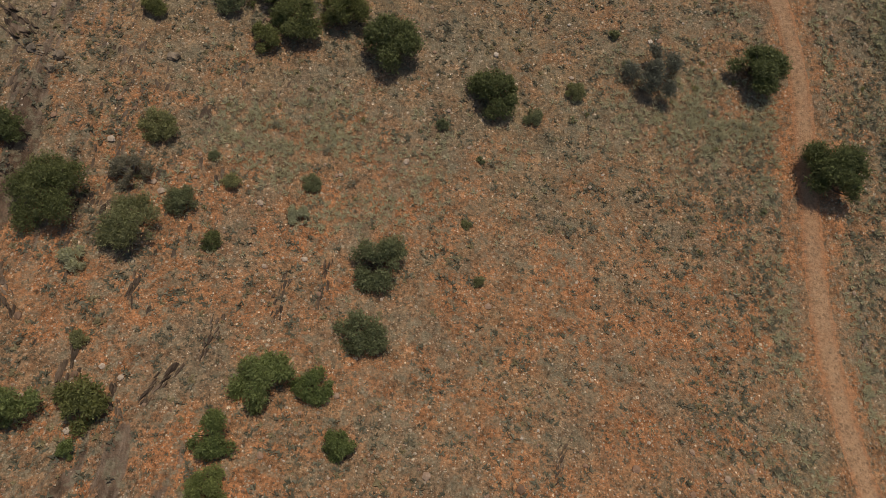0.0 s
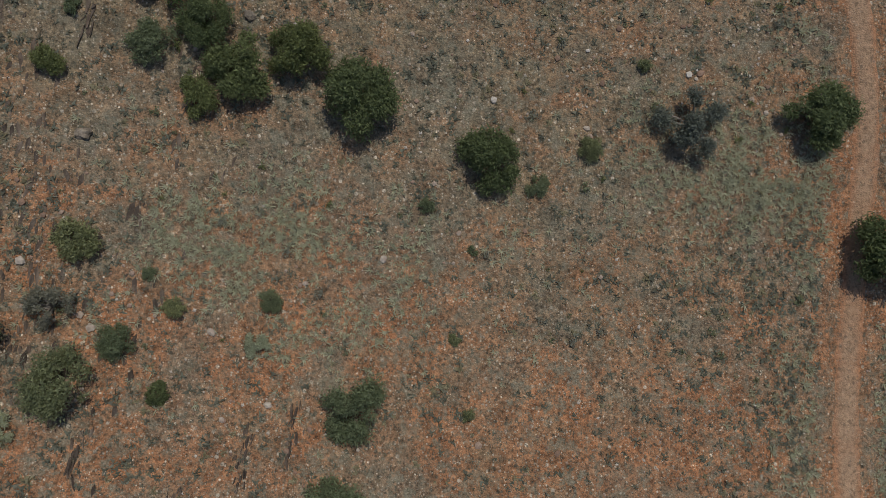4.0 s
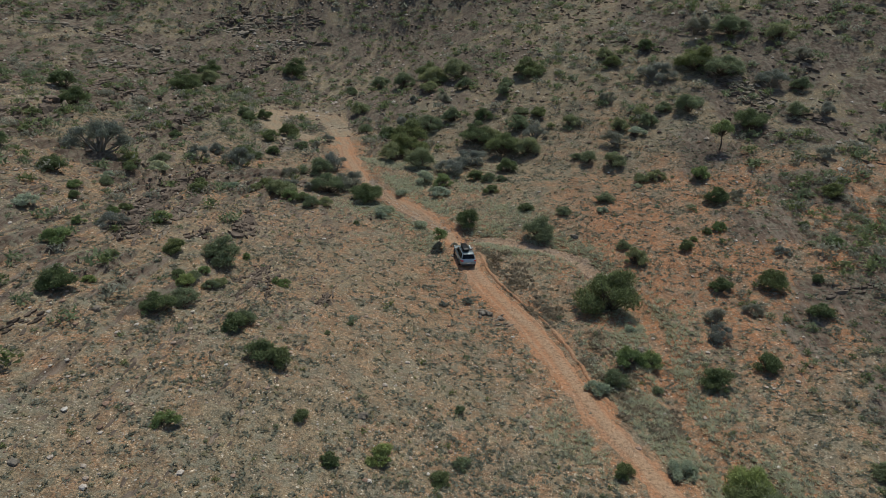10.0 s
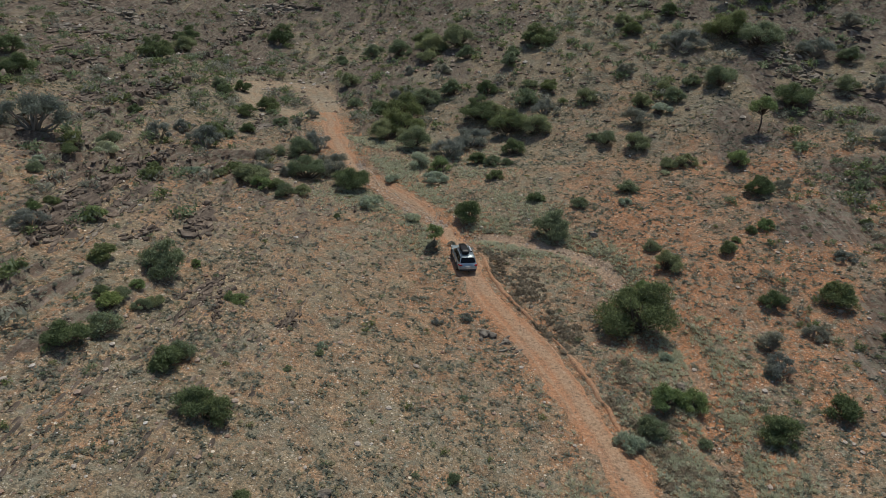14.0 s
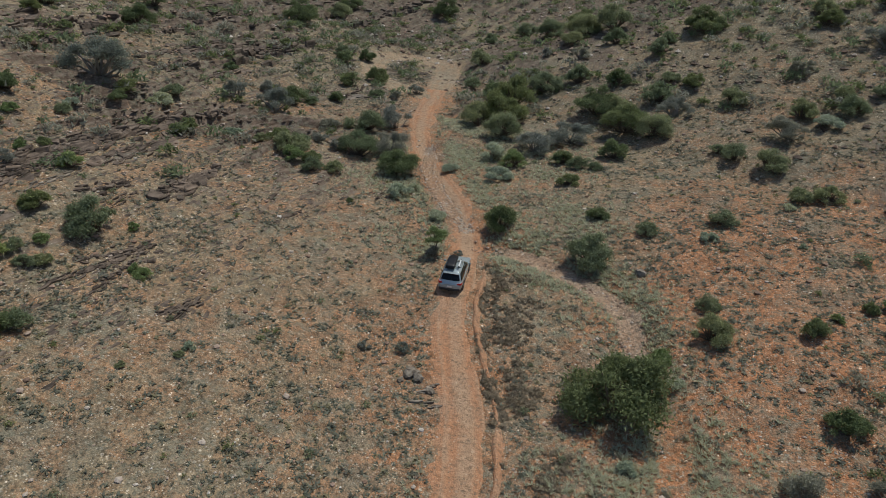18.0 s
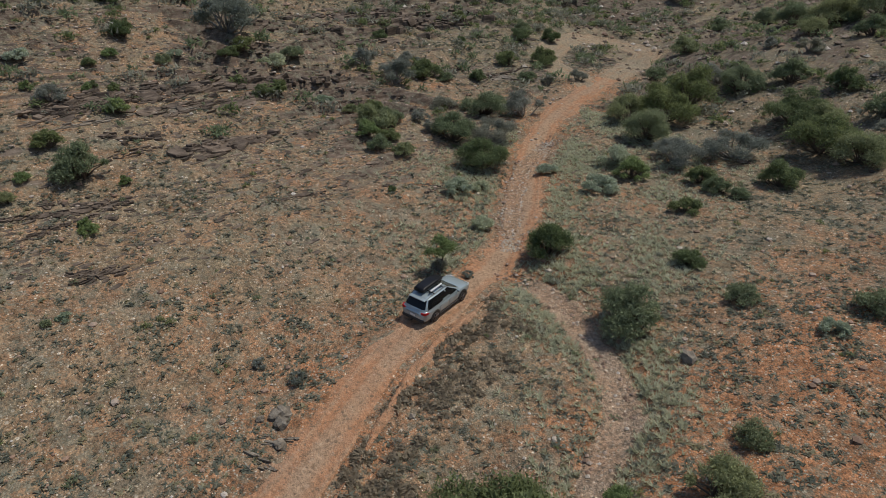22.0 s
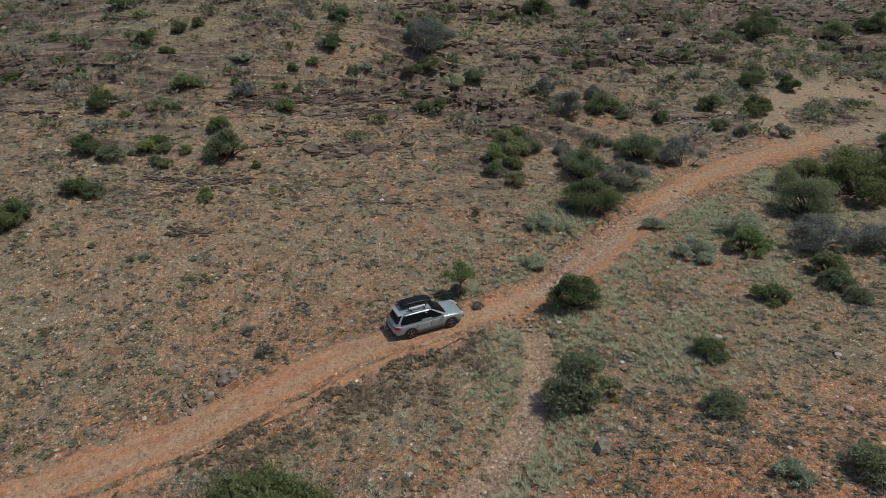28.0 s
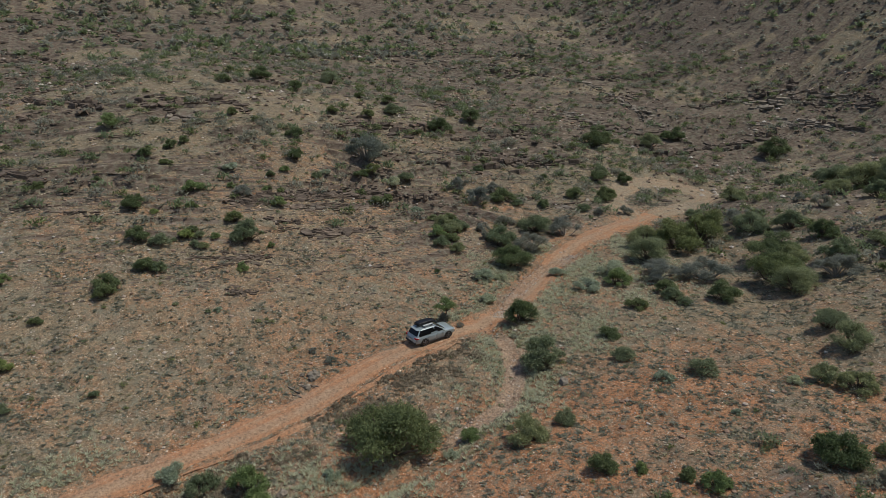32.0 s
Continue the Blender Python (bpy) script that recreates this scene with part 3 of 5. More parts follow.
def build_car():
    car = tagged(new("car"), "silver grey SUV with black roof box parked on the track", "car")
    ring = oval(5.0)
    rings = []
    for y in np.linspace(-2.43, 2.43, 34):
        hw, lo, hi = body_section(y)
        rings.append([Vector((hw * c, y, (lo + hi) / 2 + (hi - lo) / 2 * s)) for c, s in ring])
    part("body", loft(rings), M_PAINT, car)
    # cabin: shell and glass picked out of one loft
    levels = [(0.0, 0.91, -2.30, 1.32, 1.02), (0.12, 0.895, -2.27, 1.16, 1.10), (0.35, 0.86, -2.16, 0.86, 1.27), (0.6, 0.80, -2.03, 0.55, 1.45), (0.82, 0.735, -1.90, 0.28, 1.60), (0.93, 0.66, -1.80, 0.10, 1.67), (1.0, 0.50, -1.62, -0.12, 1.705)]
    shape = oval(7.0, 120)
    grid = [[Vector((hw * c, (back + front) / 2 + (front - back) / 2 * s, z)) for c, s in shape] for _, hw, back, front, z in levels]
    fine, finev = [], []
    for a, b, la, lb in zip(grid, grid[1:], levels, levels[1:]):
        for t in (0.0, 0.34, 0.67):
            fine.append([p.lerp(q, t) for p, q in zip(a, b)])
            finev.append(la[0] + (lb[0] - la[0]) * t)
    fine.append(grid[-1])
    finev.append(1.0)
    picks = {}
    for i in range(len(fine) - 1):
        v = (finev[i] + finev[i + 1]) / 2
        for k in range(120):
            quad = (fine[i][k], fine[i][(k + 1) % 120], fine[i + 1][(k + 1) % 120], fine[i + 1][k])
            c = sum(quad, Vector()) / 4
            hw = np.interp(v, finev, [max(p.x for p in r) for r in fine])
            front, back = max(p.y for p in fine[i]), min(p.y for p in fine[i])
            kind = "shell"
            if 0.14 < v < 0.84:
                if c.y > front - 0.1 and abs(c.x) < hw * 0.9:
                    kind = "windscreen"
                elif c.y < back + 0.1 and abs(c.x) < hw * 0.84 and v > 0.2:
                    kind = "rear_window"
                elif abs(c.x) > hw * 0.93:
                    side = "r" if c.x > 0 else "l"
                    for n, (lo, hi) in enumerate(((-1.98, -1.12), (-1.05, -0.28), (-0.2, front - 0.16))):
                        if lo < c.y < hi:
                            kind = f"side_window {side}{n}"
            picks.setdefault(kind, []).append(quad)
    for kind, quads in picks.items():
        bm = bmesh.new()
        for quad in quads:
            bm.faces.new([bm.verts.new(p) for p in quad])
        bmesh.ops.remove_doubles(bm, verts=bm.verts, dist=0.0005)
        if kind == "shell":
            top = [v for v in bm.verts if v.co.z > 1.7045]
            top.sort(key=lambda v: math.atan2(v.co.y + 0.87, v.co.x))
            bm.faces.new(top)
            bmesh.ops.recalc_face_normals(bm, faces=bm.faces)
            part("cabin_shell", bm, M_PAINT, car)
        else:
            bmesh.ops.recalc_face_normals(bm, faces=bm.faces)
            part(kind.split()[0], bm, M_GLASS, car)
    for side in (1, -1):
        def skin(y, z, out, side=side):
            return Vector((side * (body_x(y, z) + 0.006 + out), y, z))

        for lo, hi in ((-0.98, -0.06), (-0.02, 1.02)):
            door = patch(skin, np.linspace(lo, hi, 8), np.linspace(0.42, 1.0, 6), M_PAINT, "door", car)
            hx = body_x(lo + 0.16, 0.93)
            part("handle", box((side * (hx + 0.025), lo + 0.18, 0.93), (0.03, 0.19, 0.035), 0.01), M_ALLOY, door, "bright door handle")
        part("sill", box((side * 0.93, 0.03, 0.31), (0.08, 2.1, 0.13), 0.03), M_CLAD, car)
        part("side_mirror", box((side * 1.03, 0.83, 1.12), (0.2, 0.12, 0.15), 0.04), M_PAINT, car)
        lamp = loft([[Vector((side * x, y, z)) for x, y, z in r] for r in (
            [(0.60, -2.415, 0.93), (0.60, -2.40, 1.03), (0.60, -2.36, 1.03), (0.60, -2.36, 0.93)],
            [(0.86, -2.38, 0.89), (0.86, -2.35, 1.045), (0.84, -2.3, 1.045), (0.84, -2.3, 0.89)],
            [(0.945, -2.20, 0.91), (0.945, -2.17, 1.03), (0.9, -2.15, 1.03), (0.9, -2.15, 0.91)],
            [(0.965, -2.0, 0.95), (0.965, -2.0, 0.99), (0.93, -2.0, 0.99), (0.93, -2.0, 0.95)])])
        part("tail_light", lamp, M_RED_LENS, car, "wraparound red tail light", False)
        lamp = loft([[Vector((side * x, y, z)) for x, y, z in r] for r in (
            [(0.45, 2.43, 0.70), (0.45, 2.41, 0.78), (0.45, 2.3, 0.78), (0.45, 2.3, 0.70)],
            [(0.75, 2.40, 0.71), (0.75, 2.36, 0.82), (0.7, 2.2, 0.82), (0.7, 2.2, 0.71)],
            [(0.92, 2.15, 0.77), (0.92, 2.1, 0.87), (0.85, 2.0, 0.87), (0.85, 2.0, 0.77)])])
        part("headlight", lamp, M_CLEAR_LENS, car, "", False)
        rail = bmesh.new()
        add_tube(rail, [Vector((side * 0.62, y, z)) for y, z in ((-1.75, 1.66), (-1.6, 1.735), (-0.6, 1.765), (0.0, 1.745), (0.12, 1.68))], [0.02] * 5, 8)
        part("roof_rail", rail, M_ALLOY, car)
        for y in (1.42, -1.37):
            arch = []
            for rad, x in ((0.37, 0.90), (0.37, 0.972), (0.45, 0.972), (0.47, 0.93)):
                arch.append([Vector((side * x, y + rad * math.cos(a), 0.38 + rad * math.sin(a))) for a in np.linspace(-0.35, math.pi + 0.35, 22)])
            bm = bmesh.new()
            rows = [[bm.verts.new(p) for p in r] for r in arch]
            for a, b in zip(rows, rows[1:]):
                for k in range(21):
                    bm.faces.new((a[k], a[k + 1], b[k + 1], b[k]))
            bmesh.ops.recalc_face_normals(bm, faces=bm.faces)
            part("wheel_arch", bm, M_CLAD, car)
            wheel = part("wheel", cylinder((side * 0.87, y, 0.375), (1, 0, 0), 0.29, 0.2, 28), M_BLACK, car)
            tyre = bmesh.new()
            prof = [(0.25, -0.1), (0.33, -0.12), (0.365, -0.1), (0.375, -0.05), (0.375, 0.05), (0.365, 0.1), (0.33, 0.12), (0.25, 0.1)]
            rows = [[tyre.verts.new((side * 0.87 + w, y + r * math.cos(a), 0.375 + r * math.sin(a))) for r, w in prof] for a in np.linspace(0, 2 * math.pi, 32, endpoint=False)]
            for a, b in zip(rows, rows[1:] + rows[:1]):
                for k in range(len(prof) - 1):
                    tyre.faces.new((a[k], a[k + 1], b[k + 1], b[k]))
            bmesh.ops.recalc_face_normals(tyre, faces=tyre.faces)
            part("tyre", tyre, M_RUBBER, wheel)
            rim = cylinder((side * 0.985, y, 0.375), (1, 0, 0), 0.06, 0.03, 12)
            for k in range(5):
                a = 2 * math.pi * k / 5 + 0.3
                for da in (-0.16, 0.16):
                    add_box(rim, (side * 0.975, y + 0.15 * math.cos(a + da * 0.6), 0.375 + 0.15 * math.sin(a + da * 0.6)), (0.022, 0.22, 0.035), 0.006, Euler((a + da * 0.3, 0, 0)))
            rows = [[rim.verts.new((side * (0.955 + w), y + r * math.cos(a), 0.375 + r * math.sin(a))) for r, w in ((0.245, 0.0), (0.25, 0.03), (0.27, 0.03), (0.275, 0.0))] for a in np.linspace(0, 2 * math.pi, 32, endpoint=False)]
            for a, b in zip(rows, rows[1:] + rows[:1]):
                for k in range(3):
                    rim.faces.new((a[k], a[k + 1], b[k + 1], b[k]))
            part("rim", rim, M_ALLOY, wheel)
    part("rear_bumper", box((0, -2.40, 0.47), (1.62, 0.14, 0.2), 0.05), M_CLAD, car)
    part("front_bumper", box((0, 2.38, 0.45), (1.35, 0.16, 0.18), 0.05), M_CLAD, car)
    part("grille", box((0, 2.425, 0.66), (0.8, 0.05, 0.16), 0.02), M_BLACK, car)
    part("number_plate", box((0, -2.455, 0.72), (0.37, 0.02, 0.13), 0.006), M_PLATE, car)
    part("hatch_trim", box((0, -2.42, 0.86), (0.9, 0.03, 0.04), 0.01), M_ALLOY, car)
    part("tow_bar", box((0, -2.52, 0.40), (0.07, 0.2, 0.06), 0.015), M_BLACK, car)
    part("rear_spoiler", box((0, -1.93, 1.66), (1.2, 0.26, 0.05), 0.02), M_PAINT, car)
    for y in (-1.15, -0.25):
        part("cross_bar", box((0, y, 1.80), (1.3, 0.07, 0.035), 0.012), M_BLACK, car)
    lid = []
    for t in np.linspace(0, 1, 15):
        y = -1.62 + 2.02 * t
        wide = 0.37 * (1 - 0.22 * max(0, (t - 0.7) / 0.3) ** 1.5 - 0.06 * max(0, (0.12 - t) / 0.12))
        tall = 0.3 * (1 - 0.5 * max(0, (t - 0.62) / 0.38) ** 1.4 - 0.25 * max(0, (0.14 - t) / 0.14))
        lid.append([Vector((-0.19 + wide * c, y, 1.83 + tall / 2 + tall / 2 * s)) for c, s in oval(4.5, 32)])
    roof_box = part("roof_box", loft(lid), M_BLACK, car, "glossy black roof box")
    part("box_seam", box((-0.19, -0.66, 1.98), (0.75, 1.72, 0.014), 0.004), M_CLAD, roof_box)
    awning = part("awning", cylinder((0.44, -0.72, 1.92), (0, 1, 0), 0.058, 1.12, 18, 0.015), M_AWNING, car, "pale rolled awning on the roof rack")
    for y in (-1.3, -0.14):
        part("end_cap", cylinder((0.44, y, 1.92), (0, 1, 0), 0.068, 0.06, 18, 0.01), M_BLACK, awning)
    for y in (-1.15, -0.25):
        part("bracket", box((0.44, y, 1.85), (0.12, 0.05, 0.09), 0.01), M_BLACK, awning)
    return car


car = build_car()
CAR_X, CAR_Y, CAR_TURN = -0.3, 2.45, radians(13.2)
fwd, right = Vector((-math.sin(CAR_TURN), math.cos(CAR_TURN), 0)), Vector((math.cos(CAR_TURN), math.sin(CAR_TURN), 0))


def under(y, x):
    p = Vector((CAR_X, CAR_Y, 0)) + fwd * y + right * x
    return ground_at(p.x, p.y) + track_lift


track_lift = 0.07
front, back, rgt, lft = under(1.42, 0), under(-1.37, 0), under(0, 0.85), under(0, -0.85)
car.matrix_basis = Matrix.LocRotScale((CAR_X, CAR_Y, (front + back) / 2), Euler((math.atan2(front - back, 2.79), math.atan2(lft - rgt, 1.7), CAR_TURN)), None)


# ---------------------------------------------------------------- bedrock ledges and boulders


def slab_mesh(seed, mat, flat=True):
    """A broken slab with stepped, chipped edges, about one metre long."""
    r = np.random.default_rng(seed)
    bm = bmesh.new()
    if flat:
        n = 7
        rim = [(r.uniform(0.55, 1.3) * math.cos(2 * math.pi * (k + 0.7 * r.random()) / n), r.uniform(0.55, 1.25) * math.sin(2 * math.pi * (k + 0.7 * r.random()) / n)) for k in range(n)]
        rows = [[bm.verts.new((0.34 * s * x + r.normal() * 0.015, 0.5 * s * y + r.normal() * 0.015, z + r.normal() * 0.02)) for x, y in rim] for s, z in ((1.0, -0.5), (1.03, 0.02), (0.97, 0.16), (0.9, 0.2))]
        for a, b in zip(rows, rows[1:]):
            for k in range(n):
                bm.faces.new((a[k], a[(k + 1) % n], b[(k + 1) % n], b[k]))
        bm.faces.new(rows[-1])
    else:
        bmesh.ops.create_icosphere(bm, subdivisions=2, radius=0.5)
        for v in bm.verts:
            d = v.co.normalized()
            k = 1.0
            for _ in range(1):
                k = 0.8 + 0.35 * noise.noise(d * 1.9 + Vector((seed, 0, 0))) + 0.15 * noise.noise(d * 4.5 + Vector((0, seed, 0)))
            v.co = Vector((d.x * 0.5 * k, d.y * 0.6 * k, d.z * 0.42 * k))
    me = bpy.data.meshes.new("rock")
    bm.to_mesh(me)
    bm.free()
    me.materials.append(mat)
    return me


SLABS = [slab_mesh(200 + k, M_ROCK) for k in range(6)]
PALE_SLABS = [slab_mesh(220 + k, M_PALE_ROCK) for k in range(4)]
BOULDERS = [slab_mesh(240 + k, M_ROCK, False) for k in range(4)]
PALE_BOULDERS = [slab_mesh(260 + k, M_PALE_ROCK, False) for k in range(4)]


def outcrop(x0, y0, x1, y1, size, pale=False, rows=1):
    """A ledge of broken slabs from one place to the other, dipping into the slope."""
    a, b = Vector((x0, y0, 0)), Vector((x1, y1, 0))
    run = b - a
    heading = math.atan2(run.y, run.x) - math.pi / 2
    mid = (a + b) / 2
    root = tagged(new("rock_outcrop"), "pale grey broken rock outcrop on the hillside" if pale else "dark brown layered rock ledge on the hillside", "rock", "rock outcrops")
    root.matrix_basis = Matrix.Translation((mid.x, mid.y, ground_at(mid.x, mid.y)))
    n = max(6, int(run.length / (size * 0.27)))
    for k in range(n * rows):
        t = (k % n + random.uniform(0.0, 1.0)) / n
        p = a + run * t + Vector((-run.y, run.x, 0)).normalized() * (random.gauss(0, 0.45 * size) + (k // n) * size * 0.8)
        s = size * random.uniform(0.5, 1.35)
        broad = k % 4 == 0 and size > 0.75
        ob = new("slab", random.choice(PALE_SLABS if pale else SLABS))
        ob.parent = root
        z = ground_at(p.x, p.y) + 0.05 * s * random.uniform(-1, 2.2) - root.matrix_basis.translation.z
        ob.matrix_basis = Matrix.LocRotScale((p.x - mid.x, p.y - mid.y, z), Euler((random.gauss(0, 0.08), 0.3 + random.gauss(0, 0.14), heading + random.gauss(0, 0.17))), (s * random.uniform(1.0, 1.9) if broad else s * random.uniform(0.14, 0.6), s * random.uniform(1.2, 2.4) if broad else s * random.uniform(0.5, 2.0), s * random.uniform(0.25, 0.45) if broad else s * random.uniform(0.3, 0.8)))


def crag(x0, y0, x1, y1, size):
    """A low broken cliff of dark bedrock: thick blocks side by side in two or three uneven tiers."""
    a, b = Vector((x0, y0, 0)), Vector((x1, y1, 0))
    run, mid = b - a, (a + b) / 2
    heading = math.atan2(run.y, run.x) - math.pi / 2
    across = Vector((-run.y, run.x, 0)).normalized()
    root = tagged(new("rock_outcrop"), "low dark brown cliff of broken layered bedrock on the slope", "rock", "rock outcrops")
    root.matrix_basis = Matrix.Translation((mid.x, mid.y, ground_at(mid.x, mid.y)))
    n = min(64, max(10, int(run.length / (size * 0.26))))
    for k in range(n):
        t = (k + random.uniform(0.0, 1.0)) / n
        p = a + run * t + across * random.gauss(0, 0.5 * size) * (1.6 if k % 3 == 0 else 0.8)
        s = size * random.uniform(0.28, 0.95)
        ob = new("slab", random.choice(SLABS))
        ob.parent = root
        z = ground_at(p.x, p.y) + s * random.uniform(-0.05, 0.34) - root.matrix_basis.translation.z
        ob.matrix_basis = Matrix.LocRotScale((p.x - mid.x, p.y - mid.y, z), Euler((random.gauss(0, 0.16), random.gauss(0.12, 0.2), heading + random.gauss(0, 0.35))), (s * random.uniform(0.6, 1.9), s * random.uniform(0.8, 2.6), s * random.uniform(0.6, 1.6)))


def boulder(x, y, size, pale=True):
    ob = new("boulder", random.choice(PALE_BOULDERS if pale else BOULDERS))
    ob.matrix_basis = Matrix.LocRotScale((x, y, ground_at(x, y) + 0.12 * size), Euler((random.uniform(-0.3, 0.3), random.uniform(-0.3, 0.3), random.uniform(0, 6.28))), (size, size * random.uniform(0.8, 1.2), size * random.uniform(0.7, 1.0)))
    tagged(ob, "pale weathered boulder lying on the slope" if pale else "rough brown boulder lying on the slope", "rock", "loose boulders")


outcrop(-32.9, -11.5, -37.8, 12.9, 1.00, False, 2)
outcrop(-23.9, -4.0, -26.4, 3.3, 1.10)
outcrop(-12.9, -15.2, -13.0, -12.5, 0.60)
outcrop(-20.1, -18.4, -20.0, -10.5, 0.70)
outcrop(-45.7, 23.8, -45.8, 32.8, 0.80)
outcrop(-25.0, 21.7, -22.4, 24.6, 0.90)
outcrop(-32.6, 38.5, -28.5, 42.5, 0.80, True, 1)
outcrop(-37.5, 0.3, -39.9, 10.0, 0.70)
outcrop(-30.2, -11.2, -32.3, 1.3, 0.60, True, 1)
outcrop(-16.3, 0.1, -16.3, 6.4, 0.40)
outcrop(-25.3, -9.5, -26.4, -4.5, 0.60)
outcrop(-51.5, 28.4, -50.0, 47.4, 1.40, False, 2)
outcrop(-59.2, 7.0, -62.5, 19.4, 1.10)
outcrop(-31.4, -13.2, -33.2, -5.0, 0.90)
outcrop(-36.0, -0.9, -36.7, 7.2, 0.90)
outcrop(-66.3, -20.9, -57.9, -13.5, 1.20)
outcrop(-69.8, 49.2, -64.5, 57.1, 1.30)
outcrop(-81.9, 70.7, -66.3, 78.4, 1.20, True, 2)
outcrop(-89.4, 92.8, -61.2, 92.9, 1.10, True, 2)
outcrop(-51.5, 13.2, -49.3, 17.7, 1.00)
outcrop(-69.9, -39.8, -71.0, -37.7, 1.20)
outcrop(-54.7, -29.1, -54.2, -21.0, 0.70)
outcrop(-91.4, 39.4, -88.8, 44.7, 1.00)
outcrop(-64.6, -6.8, -58.1, -1.8, 0.80)
outcrop(-71.4, -18.6, -65.2, -4.4, 1.40)
outcrop(-72.0, 49.7, -60.5, 49.1, 1.50)
outcrop(-70.1, 127.7, -53.3, 132.8, 1.60, True, 2)
outcrop(-52.4, 20.1, -53.1, 39.6, 1.00)
outcrop(-64.5, 11.4, -62.6, 19.2, 1.20)
outcrop(-106.0, 87.1, -78.1, 96.3, 1.40, True, 1)
outcrop(-139.0, 84.1, -121.3, 90.4, 1.40)
outcrop(-116.1, -35.3, -93.3, -23.1, 1.40)
outcrop(-140.2, 32.8, -156.6, 59.1, 1.30)
outcrop(-34.1, -33.3, -31.2, -27.4, 0.70)
outcrop(-33.8, -38.4, -30.8, -38.9, 1.30)
outcrop(-27.6, -45.8, -25.4, -42.8, 0.68, False, 2)
outcrop(-27.9, -51.5, -26.2, -48.9, 0.56)
outcrop(-26.6, -55.8, -25.7, -55.0, 0.50)
outcrop(-21.6, -49.8, -19.7, -48.7, 0.31)
outcrop(-20.6, -68.6, -20.5, -66.1, 0.62)
outcrop(-16.5, -73.7, -16.2, -70.1, 0.62, False, 2)
outcrop(-14.4, -73.1, -12.7, -70.2, 0.50)
outcrop(-18.7, -76.5, -16.0, -75.5, 0.56)
outcrop(-19.9, -80.6, -19.2, -77.7, 0.56, True, 1)
outcrop(-17.5, -84.0, -17.4, -81.5, 0.56)
outcrop(-5.2, -102.3, -5.5, -105.1, 0.43)
outcrop(-7.5, -103.4, -7.8, -106.4, 0.43)
outcrop(-12.1, -109.3, -13.1, -111.4, 0.50)
outcrop(-10.6, -106.2, -10.8, -108.8, 0.37)
outcrop(-28.2, -87.5, -26.1, -89.3, 0.74, False, 2)
outcrop(-26.3, -89.8, -22.8, -90.6, 0.43, True, 1)
outcrop(-17.3, -108.2, -17.0, -110.6, 0.50)
outcrop(-15.3, -103.7, -15.3, -106.1, 0.43)
outcrop(-14.8, -110.4, -13.7, -112.5, 0.43)
outcrop(-22.7, -104.6, -21.0, -107.4, 0.50)
outcrop(8.5, -111.7, 7.7, -113.7, 0.37)
outcrop(28.5, -101.6, 28.4, -105.3, 0.37, True, 1)
outcrop(41.4, 60.2, 46.2, 52.6, 1.30, True, 2)
outcrop(46.0, 54.7, 49.2, 43.2, 1.30, True, 2)
outcrop(44.5, 36.8, 49.3, 33.1, 1.00)
outcrop(52.7, 39.6, 56.0, 32.8, 0.90)
outcrop(-61.1, 117.8, -48.8, 123.3, 1.80, True, 1)
outcrop(-81.9, 67.4, -71.7, 73.7, 1.20)
outcrop(-52.2, 28.9, -48.9, 45.3, 0.90)
outcrop(28.9, 77.0, 37.7, 67.9, 1.30)
outcrop(-33.5, -8.0, -38.5, 8.8, 0.80)
outcrop(3.1, -11.4, 4.7, -9.5, 0.50, True, 1)
outcrop(3.4, -12.2, 5.0, -11.7, 0.60, True, 1)
outcrop(-13.8, 12.8, -13.4, 14.0, 0.50)
outcrop(-75.5, -31.5, -68.3, -29.8, 1.60, False, 2)
outcrop(-154.5, -31.1, -152.1, -19.8, 1.30, False, 2)
outcrop(-65.8, -17.7, -68.9, -6.9, 1.70, False, 2)
outcrop(-60.8, -16.4, -58.4, -12.4, 1.40, True, 1)
outcrop(-47.1, -39.2, -43.5, -33.5, 1.30, False, 2)
outcrop(-31.0, -3.8, -34.1, 9.4, 1.00, False, 2)
outcrop(-33.5, -11.7, -34.6, -6.8, 0.90, False, 1)
outcrop(-63.0, 13.7, -63.3, 21.3, 1.30, False, 2)
outcrop(-69.1, 48.7, -66.8, 54.8, 1.80, False, 2)
outcrop(-52.3, 28.0, -51.8, 44.2, 1.50, False, 2)
outcrop(-68.4, 117.6, -64.5, 125.7, 1.80, True, 2)
outcrop(-66.0, 127.6, -55.5, 131.8, 2.00, False, 2)
outcrop(-51.0, 133.6, -45.8, 134.4, 1.60, False, 2)
outcrop(-70.4, 70.9, -67.5, 93.8, 1.60, False, 2)
outcrop(-62.6, 110.5, -46.3, 124.7, 1.00, True, 2)
outcrop(-126.6, 71.9, -117.4, 80.5, 1.30, False, 1)
outcrop(-88.1, 87.0, -89.6, 105.3, 1.40, False, 2)
outcrop(-78.1, 106.0, -74.2, 117.4, 1.30, False, 1)
outcrop(-86.5, 7.6, -116.0, 28.8, 1.20, False, 2)
outcrop(-115.4, -2.1, -122.3, 6.6, 1.20, False, 1)
crag(-32.8, -12.9, -33.8, -8.5, 0.80)
crag(-35.0, -8.2, -35.5, 0.9, 0.96)
crag(-35.7, 1.0, -37.8, 12.2, 1.20)
crag(-36.4, 12.6, -37.9, 20.4, 0.80)
crag(-28.3, -8.5, -28.0, -4.1, 0.50)
crag(-24.8, -4.0, -26.4, 3.4, 0.80)
crag(-20.1, -15.8, -20.3, -9.4, 0.43)
crag(-13.5, -14.8, -13.4, -12.0, 0.37)
crag(-32.4, 35.3, -34.2, 45.7, 0.50)
